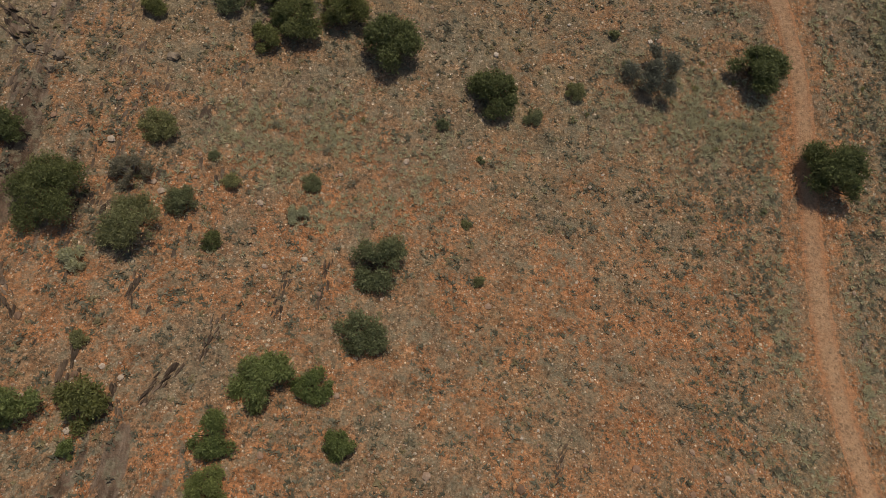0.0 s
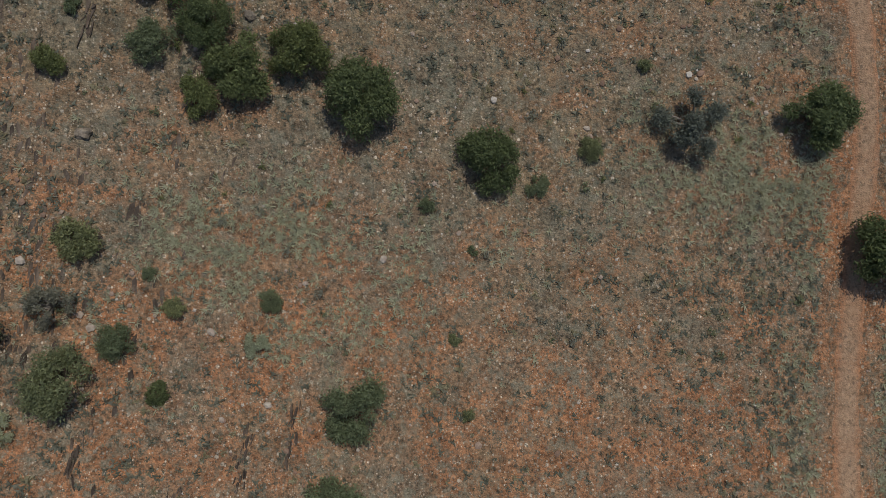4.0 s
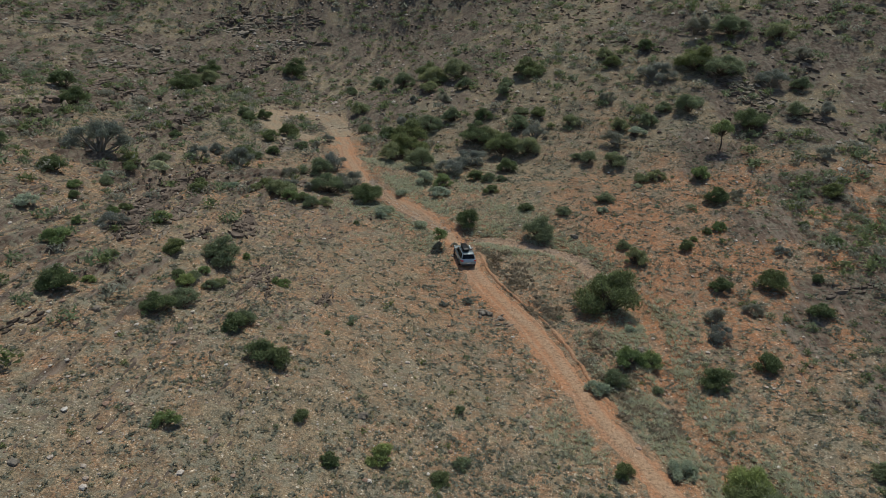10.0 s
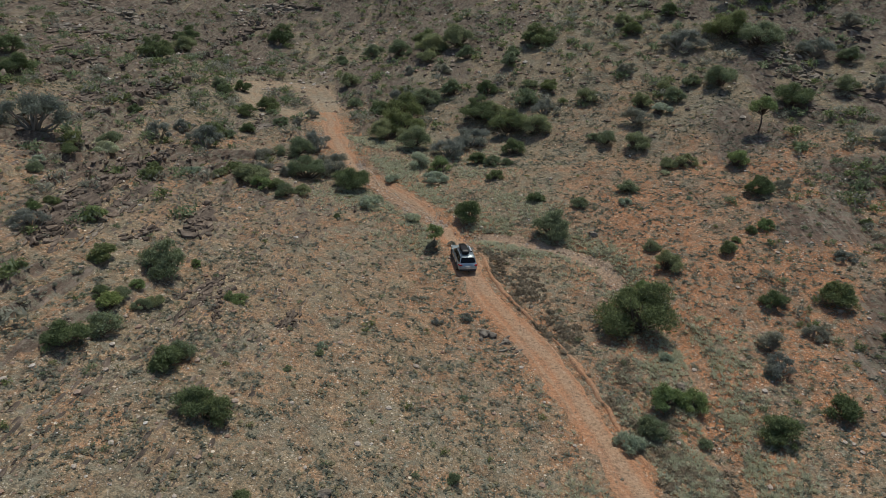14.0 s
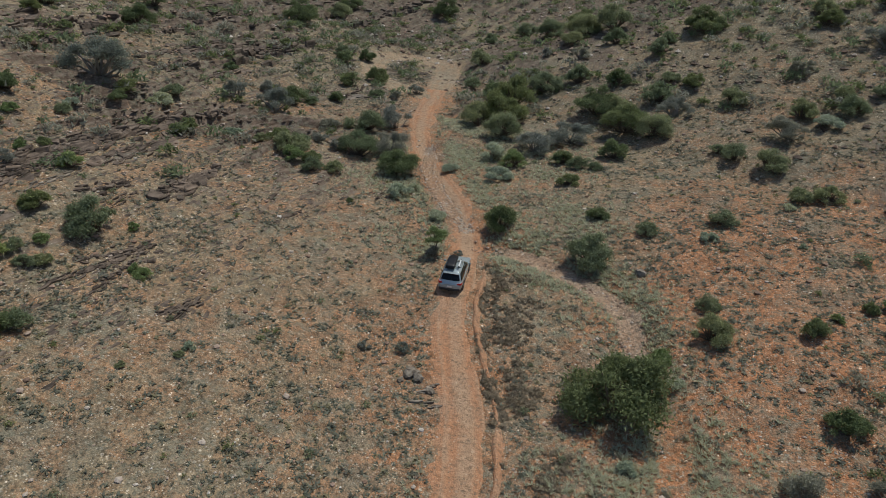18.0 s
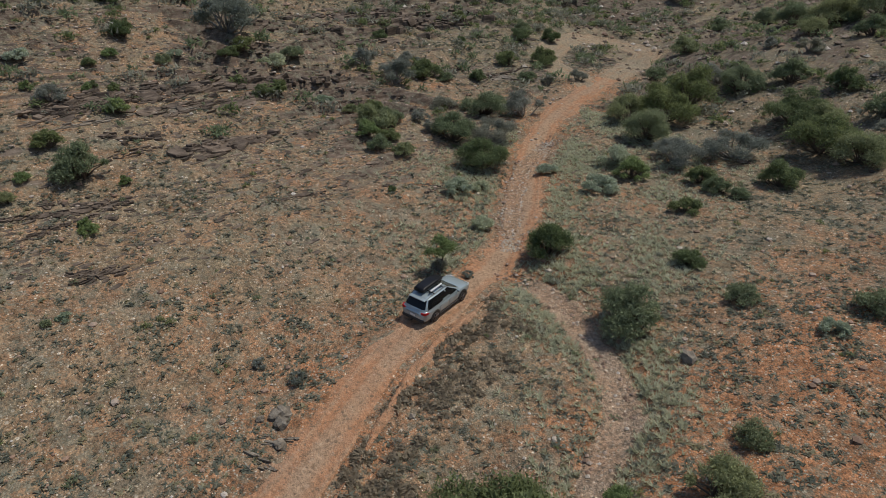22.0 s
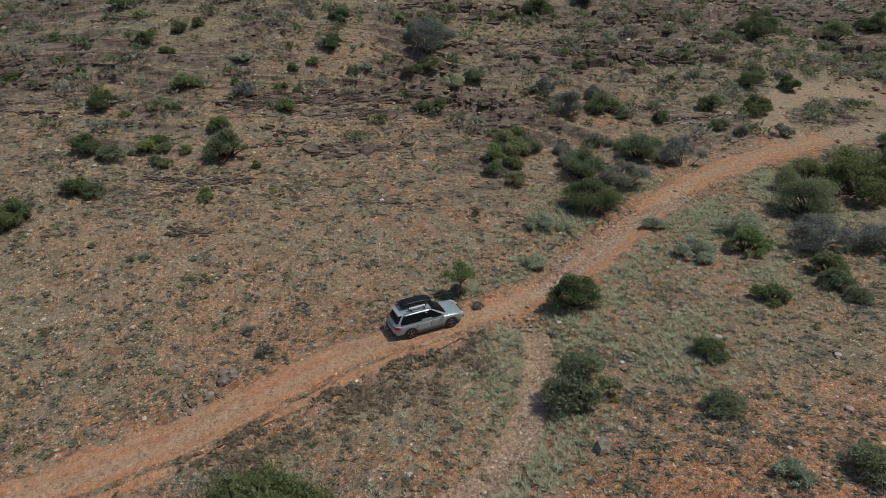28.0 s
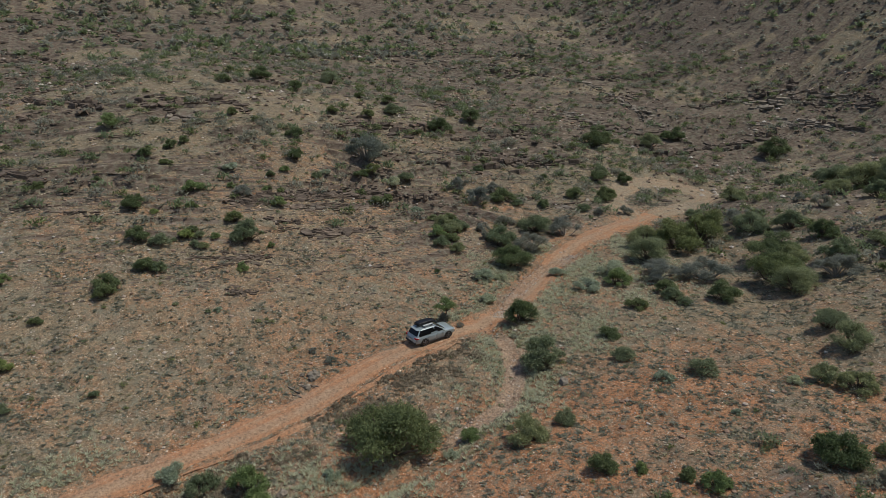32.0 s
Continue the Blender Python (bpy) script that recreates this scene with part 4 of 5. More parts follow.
crag(-37.0, 27.9, -37.3, 38.0, 0.50)
crag(-31.1, 11.1, -33.9, 17.3, 0.37)
crag(-49.1, 33.5, -51.1, 53.1, 1.80)
crag(-25.0, -2.2, -26.3, 3.4, 0.80)
crag(-17.8, -16.6, -19.9, -9.8, 0.43)
crag(-49.1, 19.7, -48.7, 26.7, 1.10)
crag(-13.6, -15.4, -13.2, -12.4, 0.37)
crag(-13.1, 11.6, -13.3, 14.7, 0.31)
crag(-56.9, 10.6, -63.1, 28.1, 1.60)
crag(-35.8, 0.6, -37.8, 23.1, 0.80)
crag(-36.2, -37.1, -35.8, -30.7, 0.72)
crag(-25.0, -1.9, -26.9, 5.6, 0.72)
crag(-82.4, -39.9, -70.5, -28.8, 1.50)
crag(-68.0, -24.2, -67.8, -9.3, 1.60)
crag(-57.3, 79.3, -58.5, 97.8, 1.50)
crag(-56.1, 120.9, -43.1, 126.2, 2.00)
crag(-76.9, 107.4, -67.7, 133.2, 1.60)
crag(-120.0, 72.0, -109.4, 84.9, 1.40)
crag(-88.8, 41.1, -91.9, 51.5, 1.30)
crag(-80.9, -6.9, -81.7, 7.7, 1.40)
crag(-134.0, -56.1, -136.7, -39.1, 1.50)
crag(-133.9, 27.8, -140.2, 50.9, 1.50)
crag(-102.1, 91.5, -100.0, 117.3, 1.60)
crag(-58.7, 31.1, -64.7, 52.1, 1.20)
crag(-57.2, 98.3, -53.6, 114.8, 1.40)
crag(-37.6, 5.5, -37.3, 16.2, 0.50)
crag(-53.0, 32.2, -49.2, 48.1, 1.30)
crag(-32.7, -10.3, -34.2, -2.1, 0.50)
crag(-21.7, -14.8, -19.8, -9.4, 0.37)
crag(42.4, 59.7, 47.6, 40.5, 0.96)
crag(37.4, -7.1, 44.5, -5.0, 0.72)
for x, y, size in [
    (-23.6, -90.3, 0.9), (-25.3, -90.1, 0.8), (-23.9, -91.3, 0.7), (-17.1, -89.0, 0.8), (-21.0, -70.9, 0.7), (-16.4, -72.7, 1.0),
    (-12.7, -72.7, 0.9), (-13.9, -74.1, 0.7), (-9.8, -59.6, 0.6), (-3.9, -76.2, 0.6), (-7.9, -75.6, 0.6), (-9.5, -81.8, 0.7),
    (-26.2, -44.4, 0.9), (-24.7, -41.1, 0.6), (-6.8, -30.2, 0.8), (1.9, -10.0, 0.9), (3.8, -10.7, 0.7), (1.7, -10.7, 0.5),
    (2.6, -10.0, 0.9), (13.5, 8.7, 1.0), (6.2, -4.5, 0.5), (10.1, -10.1, 0.4), (-28.5, -25.1, 0.8), (16.8, -15.3, 0.8),
    (2.0, -9.5, 0.9), (13.6, 8.6, 0.7), (-61.3, -17.5, 1.6), (-58.7, -15.2, 1.0),
]:
    boulder(x, y, size)


# ---------------------------------------------------------------- shrubs and trees


def sprigs(rng, centres, radii, count, leaf, flat=0.75, inner=0.35, slim=0.24):
    """Small bent leaf sprays on and in a set of lobes: vertices and triangles."""
    lobe = rng.choice(len(centres), count, p=radii**2 / (radii**2).sum())
    d = rng.normal(size=(count, 3))
    d /= np.linalg.norm(d, axis=1)[:, None]
    d[:, 2] = np.where(d[:, 2] < -0.35, -d[:, 2], d[:, 2])
    r = radii[lobe] * (1 - inner * rng.random(count) ** 1.6) * (1 + 0.24 * rng.normal(size=count))
    c = centres[lobe] + d * r[:, None] * np.array([1, 1, flat])
    c[:, 2] = np.maximum(c[:, 2], 0.02 + 0.05 * rng.random(count))
    face = 0.8 * d + np.array([0, 0, 0.55]) + 0.5 * rng.normal(size=(count, 3))
    axis = np.cross(face, rng.normal(size=(count, 3)))
    axis /= np.linalg.norm(axis, axis=1)[:, None]
    wide = np.cross(axis, face)
    wide /= np.linalg.norm(wide, axis=1)[:, None]
    axis = axis + 0.55 * d + np.array([0, 0, 0.25])
    axis /= np.linalg.norm(axis, axis=1)[:, None]
    size = leaf * (0.6 + 0.9 * rng.random(count))[:, None]
    v = np.stack([c - axis * size * 0.4 - wide * size * slim, c + axis * size * 0.75, c - axis * size * 0.25 + wide * size * slim], 1).reshape(-1, 3)
    return v, np.arange(3 * count).reshape(-1, 3)


SHRUBS = [  # name, category, label, lobes, spray count factor, leaf factor, height over width, openness
    ("shrub", "shrub", "dense dark green rounded desert shrub on stony ground", 22, 1.15, 1.0, 0.70, 0.30),
    ("shrub", "shrub", "olive green spreading desert shrub with fine leaves", 25, 1.05, 0.9, 0.64, 0.45),
    ("shrub", "shrub", "fresh green bushy desert shrub on red earth", 22, 1.05, 1.0, 0.70, 0.40),
    ("shrub", "shrub", "grey half dry desert shrub with bare twigs", 16, 0.85, 0.8, 0.62, 0.60),
    ("saltbush", "shrub", "low silvery blue saltbush on the red earth", 12, 0.8, 1.1, 0.46, 0.35),
    ("small_tree", "tree", "small open crowned tree with a thin crooked trunk", 18, 0.6, 1.0, 1.05, 0.60),
]
GRADES = ((1200, 0.092), (3900, 0.053), (7600, 0.039), (15000, 0.027))
SHRUB_MAKERS, SHRUB_USE = {}, {}


def build_shrub(kind, variant, grade):
    """One plant one metre wide: bent stems from one base, and a crown of leaf sprays."""
    name, category, label, lobes, many, fine, tall, openness = SHRUBS[kind]
    count, leaf = int(GRADES[grade][0] * many), GRADES[grade][1] * fine
    rng = np.random.default_rng(100 * kind + 10 * grade + variant)
    root = tagged(new(name), label, category, "desert shrubs")
    tree = kind == 5
    a = rng.random(lobes) * 2 * math.pi
    rad = np.sqrt(rng.random(lobes)) * 0.385
    lob_r = 0.07 + 0.105 * rng.random(lobes)
    if kind == 3:
        lob_r *= 0.85
    low = 0.54 * tall if tree else 0.1
    cz = low + (tall - low - 0.15) * (1 - (rad / 0.4) ** 2) * (0.35 + 0.65 * rng.random(lobes))
    centres = np.stack([rad * np.cos(a) * (0.85 + 0.3 * rng.random()), rad * np.sin(a), cz], -1)
    v, f = sprigs(rng, centres, lob_r, count, leaf, 0.8, openness)
    crown = new("crown", mesh_of("crown", v, f, LEAVES[kind]))
    crown.parent = root
    bm = bmesh.new()
    if tree:
        top = Vector((0.05, 0.03, 0.42 * tall))
        add_tube(bm, [Vector((0, 0, -0.05)), Vector((0.03, -0.02, 0.22 * tall)), top], [0.035, 0.028, 0.02])
        base = top
    else:
        base = Vector((0, 0, -0.04))
    for c in centres[:1] if kind == 4 else centres:
        tip = Vector(c)
        bend = (base + tip) / 2 + Vector(rng.normal(size=3)) * 0.03
        add_tube(bm, [base + Vector((0.02 * rng.normal(), 0.02 * rng.normal(), 0)), bend, tip, tip + (tip - bend) * 0.35], [0.02, 0.013, 0.007, 0.003], 5)
    part("trunk" if tree else "stem", bm, M_DRYWOOD if kind == 3 else M_BARK, root)
    return root


def plant(x, y, width, kind):
    grade = 0 if width < 1.5 else 1 if width < 3.2 else 2 if width < 4.8 else 3
    variant = SHRUB_USE.get(kind, 0) % 4
    SHRUB_USE[kind] = SHRUB_USE.get(kind, 0) + 1
    tall = random.uniform(0.88, 1.15)
    if kind == 5:
        tall *= 1.3 if width < 2.5 else 1.0
    m = Matrix.LocRotScale((x, y, ground_at(x, y) - 0.04), Euler((0, 0, random.uniform(0, 6.28))), (width * random.uniform(0.92, 1.1), width * random.uniform(0.92, 1.1), width * tall))
    key = kind, variant, grade
    if key not in SHRUB_MAKERS:
        SHRUB_MAKERS[key] = build_shrub(kind, variant, grade)
        SHRUB_MAKERS[key].matrix_basis = m
        return
    first = SHRUB_MAKERS[key]
    copy_thing(first, m @ Matrix.Diagonal((1 / first.scale.x, 1 / first.scale.y, 1 / first.scale.z, 1)))


def plant_all(rows):
    for x, y, width, kind in rows:
        plant(x, y, width, kind)


plant_all([  # near track
    (-11.6, -20.2, 0.7, 1), (-10.2, -16.3, 1.1, 4), (-2.1, -8.8, 1.2, 3), (0.3, -7.8, 1.4, 3), (-10.7, -32.1, 1.5, 0), (-8.0, -35.6, 1.4, 0),
    (-4.9, -34.1, 2.0, 2), (-0.7, -35.3, 1.5, 0), (0.6, -33.3, 1.4, 1), (6.8, -46.1, 1.0, 1), (0.3, -27.1, 1.1, 1), (-10.1, -17.3, 0.8, 1),
    (-1.5, -52.5, 0.7, 3), (8.7, -35.4, 1.6, 3), (-10.2, -72.6, 1.8, 0), (-9.3, -68.2, 1.3, 2), (3.6, -72.1, 2.4, 0), (8.7, -58.3, 0.7, 2),
    (7.7, -59.4, 0.7, 4), (4.7, -58.7, 0.6, 4), (-3.5, 5.5, 2.5, 5), (-3.5, 5.3, 1.9, 3), (-1.7, 6.3, 1.1, 3),
])
plant_all([  # west slope
    (-14.9, 19.8, 5.6, 0), (-20.8, 21.2, 5.3, 1), (-24.4, 28.9, 5.1, 1), (-27.5, 25.7, 3.9, 3), (-26.0, 15.2, 4.7, 1), (-24.0, 13.3, 2.6, 2),
    (-21.1, 12.7, 2.6, 1), (-19.6, 14.4, 2.4, 1), (-29.5, 15.0, 2.1, 1), (-32.0, 13.4, 2.3, 4), (-34.2, 8.0, 2.4, 0), (-35.0, 24.5, 5.3, 3),
    (-40.7, 24.4, 4.3, 3), (-35.9, 29.9, 4.3, 0), (-35.7, 43.6, 3.4, 0), (-29.7, 41.1, 2.8, 1), (-43.5, 42.2, 2.0, 0), (-47.1, 31.1, 2.2, 0),
    (-42.4, 8.0, 1.7, 0), (-41.8, 13.2, 3.4, 4), (-41.8, 1.4, 1.8, 1), (-36.0, -5.0, 1.2, 0), (-32.1, -6.0, 2.3, 2), (-27.9, -12.3, 2.6, 0),
])
plant_all([  # west slope
    (-23.7, -11.2, 4.4, 1), (-22.3, -8.9, 1.1, 2), (-24.4, -16.7, 1.6, 1), (-22.2, -16.4, 1.5, 1), (-18.1, -12.8, 1.1, 2), (-18.2, -21.4, 2.1, 1),
    (-15.5, -26.3, 2.5, 0), (-14.5, 9.3, 0.8, 0), (-13.8, -26.4, 2.4, 0), (-18.5, -35.5, 1.8, 2), (-23.6, -63.7, 3.9, 0), (-17.9, -68.2, 3.8, 3),
    (-16.4, -66.7, 1.6, 2), (-16.5, -64.9, 1.5, 0), (-11.5, -64.6, 1.9, 0), (-17.5, -72.8, 1.0, 1), (-18.1, -63.8, 0.9, 1), (-32.5, -23.3, 3.7, 0),
    (-42.5, -34.5, 2.1, 0), (-42.0, -27.7, 1.6, 0), (-44.9, -19.0, 1.8, 0), (-43.2, -10.4, 3.1, 4), (-36.7, -16.3, 3.1, 2), (-46.4, -0.5, 3.2, 0),
])
plant_all([  # west slope
    (-42.5, 3.0, 1.9, 4), (-43.0, 8.9, 2.0, 0), (-42.3, 15.8, 2.7, 1), (-24.5, -23.4, 2.8, 0), (-23.4, -21.0, 2.7, 1), (-25.5, -17.4, 1.6, 0),
    (-18.5, -22.7, 2.6, 0), (-31.6, -16.4, 1.0, 0), (-37.1, -6.4, 1.1, 0), (-36.7, -4.8, 1.1, 0), (-34.4, 31.8, 2.3, 1), (-24.4, -18.2, 2.1, 2),
    (-22.7, -17.4, 1.6, 1), (-32.0, -17.0, 1.5, 2), (-31.2, -21.3, 1.2, 2), (-41.4, -5.4, 1.5, 0), (-42.8, -3.0, 1.8, 2), (-34.8, -10.3, 3.2, 3),
    (-34.6, 10.1, 2.2, 0), (-43.6, 10.8, 2.9, 0), (-37.6, -11.3, 1.3, 2), (-36.4, -7.0, 1.3, 2), (-24.1, -15.0, 1.2, 2), (-17.5, -12.8, 1.5, 2),
])
plant_all([  # west slope
    (-24.2, -19.5, 0.9, 1), (-28.5, 16.8, 2.7, 0), (-26.2, 17.6, 3.2, 1), (-22.8, 14.9, 2.3, 0), (-26.0, 21.3, 2.6, 3), (-23.2, 20.2, 2.3, 3),
    (-40.1, 30.7, 4.0, 3), (-33.1, 35.8, 2.8, 0), (-18.3, 24.6, 5.5, 3), (-21.8, 32.3, 5.5, 3), (-27.4, 42.6, 2.5, 3),
])
plant_all([  # north creek
    (0.0, 12.5, 3.7, 0), (9.1, 9.6, 4.5, 1), (22.1, 31.4, 3.8, 1), (-8.9, 36.6, 5.5, 1), (-10.4, 23.7, 2.5, 4), (27.2, 40.1, 4.1, 4),
    (37.7, 31.2, 4.6, 5), (32.7, 23.5, 3.1, 2), (-6.5, 11.9, 2.5, 4), (-11.3, 16.3, 2.0, 4), (51.8, 39.5, 3.9, 1), (55.3, 38.4, 4.3, 3),
    (50.4, 25.3, 3.9, 3), (23.4, 38.2, 5.1, 3), (-11.7, 14.2, 3.0, 4), (-5.0, 24.2, 3.5, 4), (-7.4, 29.7, 4.0, 4), (3.0, 24.9, 2.4, 0),
    (7.8, 17.6, 2.3, 0), (12.8, 15.4, 2.3, 1), (0.6, 31.1, 3.0, 0), (5.7, 34.4, 3.6, 0), (18.5, 33.9, 3.2, 1), (24.9, 24.9, 2.6, 1),
])
plant_all([  # north creek
    (18.8, 18.6, 2.6, 1), (32.6, 15.4, 3.4, 0), (33.8, 18.6, 1.7, 0), (17.9, 15.3, 1.8, 4), (23.9, 22.6, 1.3, 4), (25.1, 15.6, 0.9, 4),
    (4.6, 30.0, 2.0, 1), (16.8, 35.4, 2.2, 1), (27.2, 25.2, 3.1, 1), (35.9, 16.2, 2.8, 3), (43.9, 37.4, 6.2, 0), (47.8, 15.9, 3.1, 0),
    (29.5, 43.2, 4.1, 1), (24.6, 42.8, 3.7, 1), (-4.4, 28.2, 3.6, 2), (-3.6, 33.5, 6.1, 3), (-11.3, 43.3, 6.5, 0), (-11.8, 48.5, 7.0, 0),
    (-13.1, 39.5, 5.3, 1), (-0.3, 38.0, 6.1, 3), (5.3, 42.6, 6.4, 0), (0.4, 47.6, 6.2, 0), (9.1, 41.1, 5.2, 1), (10.8, 45.0, 5.1, 3),
])
plant_all([  # north creek
    (-24.0, 66.9, 4.7, 1), (-12.6, 56.3, 5.4, 3), (-4.1, 56.1, 4.6, 1), (1.8, 54.6, 3.8, 0), (2.7, 30.1, 2.7, 1), (8.7, 54.3, 3.1, 1),
    (-21.0, 55.7, 3.1, 1), (-2.0, 70.2, 4.3, 1), (-9.9, 72.6, 4.5, 1), (-28.9, 84.1, 3.4, 1), (-13.0, 67.9, 3.2, 3), (3.5, 47.2, 4.0, 1),
    (7.8, 49.0, 4.5, 1), (12.0, 52.3, 3.6, 0), (17.1, 47.0, 3.7, 1), (-15.9, 52.9, 4.7, 0), (-15.9, 81.2, 5.6, 1), (-10.9, 84.1, 5.7, 0),
    (28.6, 46.5, 2.9, 1), (11.0, 69.2, 6.4, 0), (5.9, 66.4, 3.2, 1), (-22.4, 86.9, 5.0, 1),
])
plant_all([  # east flat
    (15.3, -7.2, 7.0, 0), (11.9, -32.4, 1.8, 0), (19.7, -35.9, 4.2, 0), (17.7, -36.8, 2.8, 1), (20.8, -41.9, 4.3, 2), (23.6, -41.1, 1.7, 2),
    (25.5, -48.5, 3.8, 1), (26.5, -51.5, 2.1, 4), (16.1, -31.9, 2.5, 4), (21.9, -45.7, 2.0, 4), (30.0, -31.9, 2.2, 1), (30.4, -42.2, 2.1, 1),
    (22.5, -50.2, 1.1, 1), (20.6, -37.8, 5.1, 1), (20.3, -33.4, 4.0, 2), (25.2, -47.4, 4.3, 2), (26.4, -50.1, 3.4, 1), (22.1, -39.7, 2.7, 1),
    (22.1, -43.8, 2.5, 4), (12.2, -69.4, 1.7, 4), (19.6, -66.4, 1.6, 4), (20.3, -63.3, 1.4, 4), (19.5, -62.1, 1.3, 4), (19.3, -72.5, 0.9, 4),
])
plant_all([  # east flat
    (16.6, -72.2, 0.8, 1), (27.0, -56.6, 2.6, 4), (25.2, -67.4, 3.0, 3), (41.0, 8.1, 1.3, 0), (42.8, 3.4, 1.5, 2), (25.8, 3.3, 2.1, 0),
    (29.2, 7.1, 1.2, 0), (30.8, 7.8, 1.9, 2), (18.9, 5.2, 1.9, 1), (19.5, 1.3, 3.6, 1), (16.7, -1.6, 1.7, 2), (27.1, 5.3, 1.1, 2),
    (11.7, -22.0, 2.4, 4), (15.3, -17.3, 2.9, 2), (16.3, -12.0, 1.4, 4), (17.9, -3.6, 1.4, 4), (36.0, 1.7, 2.4, 3), (27.4, -4.9, 2.5, 0),
    (32.7, -4.7, 3.5, 0), (35.1, -10.4, 2.7, 0), (37.2, -4.5, 1.6, 0), (25.2, -10.6, 3.0, 3), (29.2, -9.0, 2.3, 3), (22.3, -20.5, 3.0, 0),
])
plant_all([  # east flat
    (27.3, -17.9, 2.7, 0), (17.4, -17.0, 2.5, 2), (13.8, -20.1, 2.6, 1), (17.1, -20.9, 1.3, 1), (24.6, -13.6, 2.9, 3),
])
plant_all([  # south west
    (-16.7, -94.5, 2.4, 1), (-25.0, -96.1, 3.0, 0), (-21.1, -100.0, 4.9, 0), (-17.5, -97.9, 3.0, 3), (-14.2, -99.5, 2.0, 1), (-16.4, -101.6, 3.6, 1),
    (-12.0, -101.8, 1.4, 0), (-11.7, -97.7, 1.4, 1), (-7.1, -97.0, 1.5, 1), (-7.3, -109.7, 3.4, 2), (-9.1, -112.7, 2.5, 2), (-15.7, -111.6, 3.1, 0),
    (-18.8, -111.9, 2.7, 2), (-8.7, -114.9, 2.1, 2), (-7.6, -99.4, 1.7, 4), (-18.9, -103.7, 1.9, 4), (-17.1, -108.3, 1.1, 1), (-15.8, -113.9, 1.1, 2),
    (-13.2, -96.0, 0.8, 1), (-19.0, -85.5, 1.8, 0), (-13.5, -77.0, 2.4, 2), (-16.3, -75.0, 1.4, 1), (-18.6, -74.8, 2.2, 4), (-18.1, -82.5, 1.1, 1),
])
plant_all([  # south west
    (-16.9, -80.9, 1.3, 0), (-14.0, -80.2, 3.9, 2), (-14.2, -84.0, 2.7, 1), (-11.5, -82.6, 3.2, 0), (-11.7, -86.5, 2.4, 0), (-9.5, -84.8, 4.2, 0),
    (-6.7, -83.7, 3.6, 0),
])
plant_all([  # south
    (-3.4, -85.9, 4.3, 0), (4.0, -88.6, 3.7, 0), (6.8, -89.6, 1.5, 1), (15.4, -85.4, 4.4, 3), (22.7, -84.4, 4.7, 0), (27.4, -92.2, 4.7, 0),
    (-2.5, -102.0, 3.9, 1), (-2.8, -106.6, 3.0, 1), (-4.9, -109.8, 2.1, 2), (-3.1, -112.6, 1.9, 2), (9.8, -87.3, 1.6, 1), (0.6, -91.3, 1.1, 1),
    (3.6, -102.4, 0.9, 1), (2.6, -98.5, 0.8, 1), (3.3, -93.6, 0.7, 1), (12.6, -82.3, 1.0, 1),
])
plant_all([  # far west
    (-59.9, 65.3, 6.6, 0), (-47.7, 10.9, 8.9, 3), (-53.5, 0.7, 2.9, 0), (-61.1, -7.8, 2.2, 0), (-50.7, -16.2, 2.0, 0), (-49.6, -18.0, 2.2, 0),
    (-58.7, -26.2, 3.6, 2), (-64.7, 90.4, 5.4, 0), (-61.8, 30.0, 5.0, 0), (-69.7, 40.6, 4.7, 0), (-65.9, 10.3, 2.7, 0), (-82.9, 20.8, 2.5, 0),
    (-79.7, 26.1, 3.1, 0), (-79.5, 6.7, 3.5, 0), (-85.3, 1.1, 4.7, 0), (-80.3, -6.7, 3.0, 0), (-95.9, 18.1, 5.4, 1), (-71.3, 24.2, 4.5, 1),
    (-65.4, 16.9, 3.2, 0), (-47.0, -21.7, 2.3, 0),
])
plant_all([  # north hill
    (-49.8, 47.2, 2.2, 0), (-44.3, 54.8, 3.8, 1), (-47.2, 103.4, 6.7, 0), (36.7, 45.6, 5.1, 1), (41.4, 60.2, 7.2, 0), (32.7, 46.9, 3.3, 1),
    (26.1, 70.9, 4.2, 1), (33.9, 70.2, 4.0, 0), (-8.7, 54.0, 5.2, 1), (-4.0, 77.6, 6.9, 1), (-9.9, 77.9, 7.5, 1), (-41.6, 58.4, 3.2, 0),
    (-60.9, 80.2, 5.9, 1), (-33.8, 48.5, 4.1, 0), (-42.9, 53.2, 2.9, 0), (-26.4, 46.9, 2.9, 3), (33.4, 58.2, 7.9, 3), (26.8, 66.3, 4.1, 0),
    (45.0, 55.8, 7.8, 1), (44.1, 73.0, 7.4, 3), (50.3, 70.2, 6.9, 1), (58.7, 56.5, 5.0, 3), (57.5, 65.1, 5.3, 1), (51.7, 50.2, 6.1, 3),
])
plant_all([  # north hill
    (55.4, 47.6, 4.1, 1), (24.4, 53.3, 3.9, 3), (5.9, 62.7, 3.9, 1), (-6.5, 64.6, 3.9, 3),
])

# ---------------------------------------------------------------- scattered cover


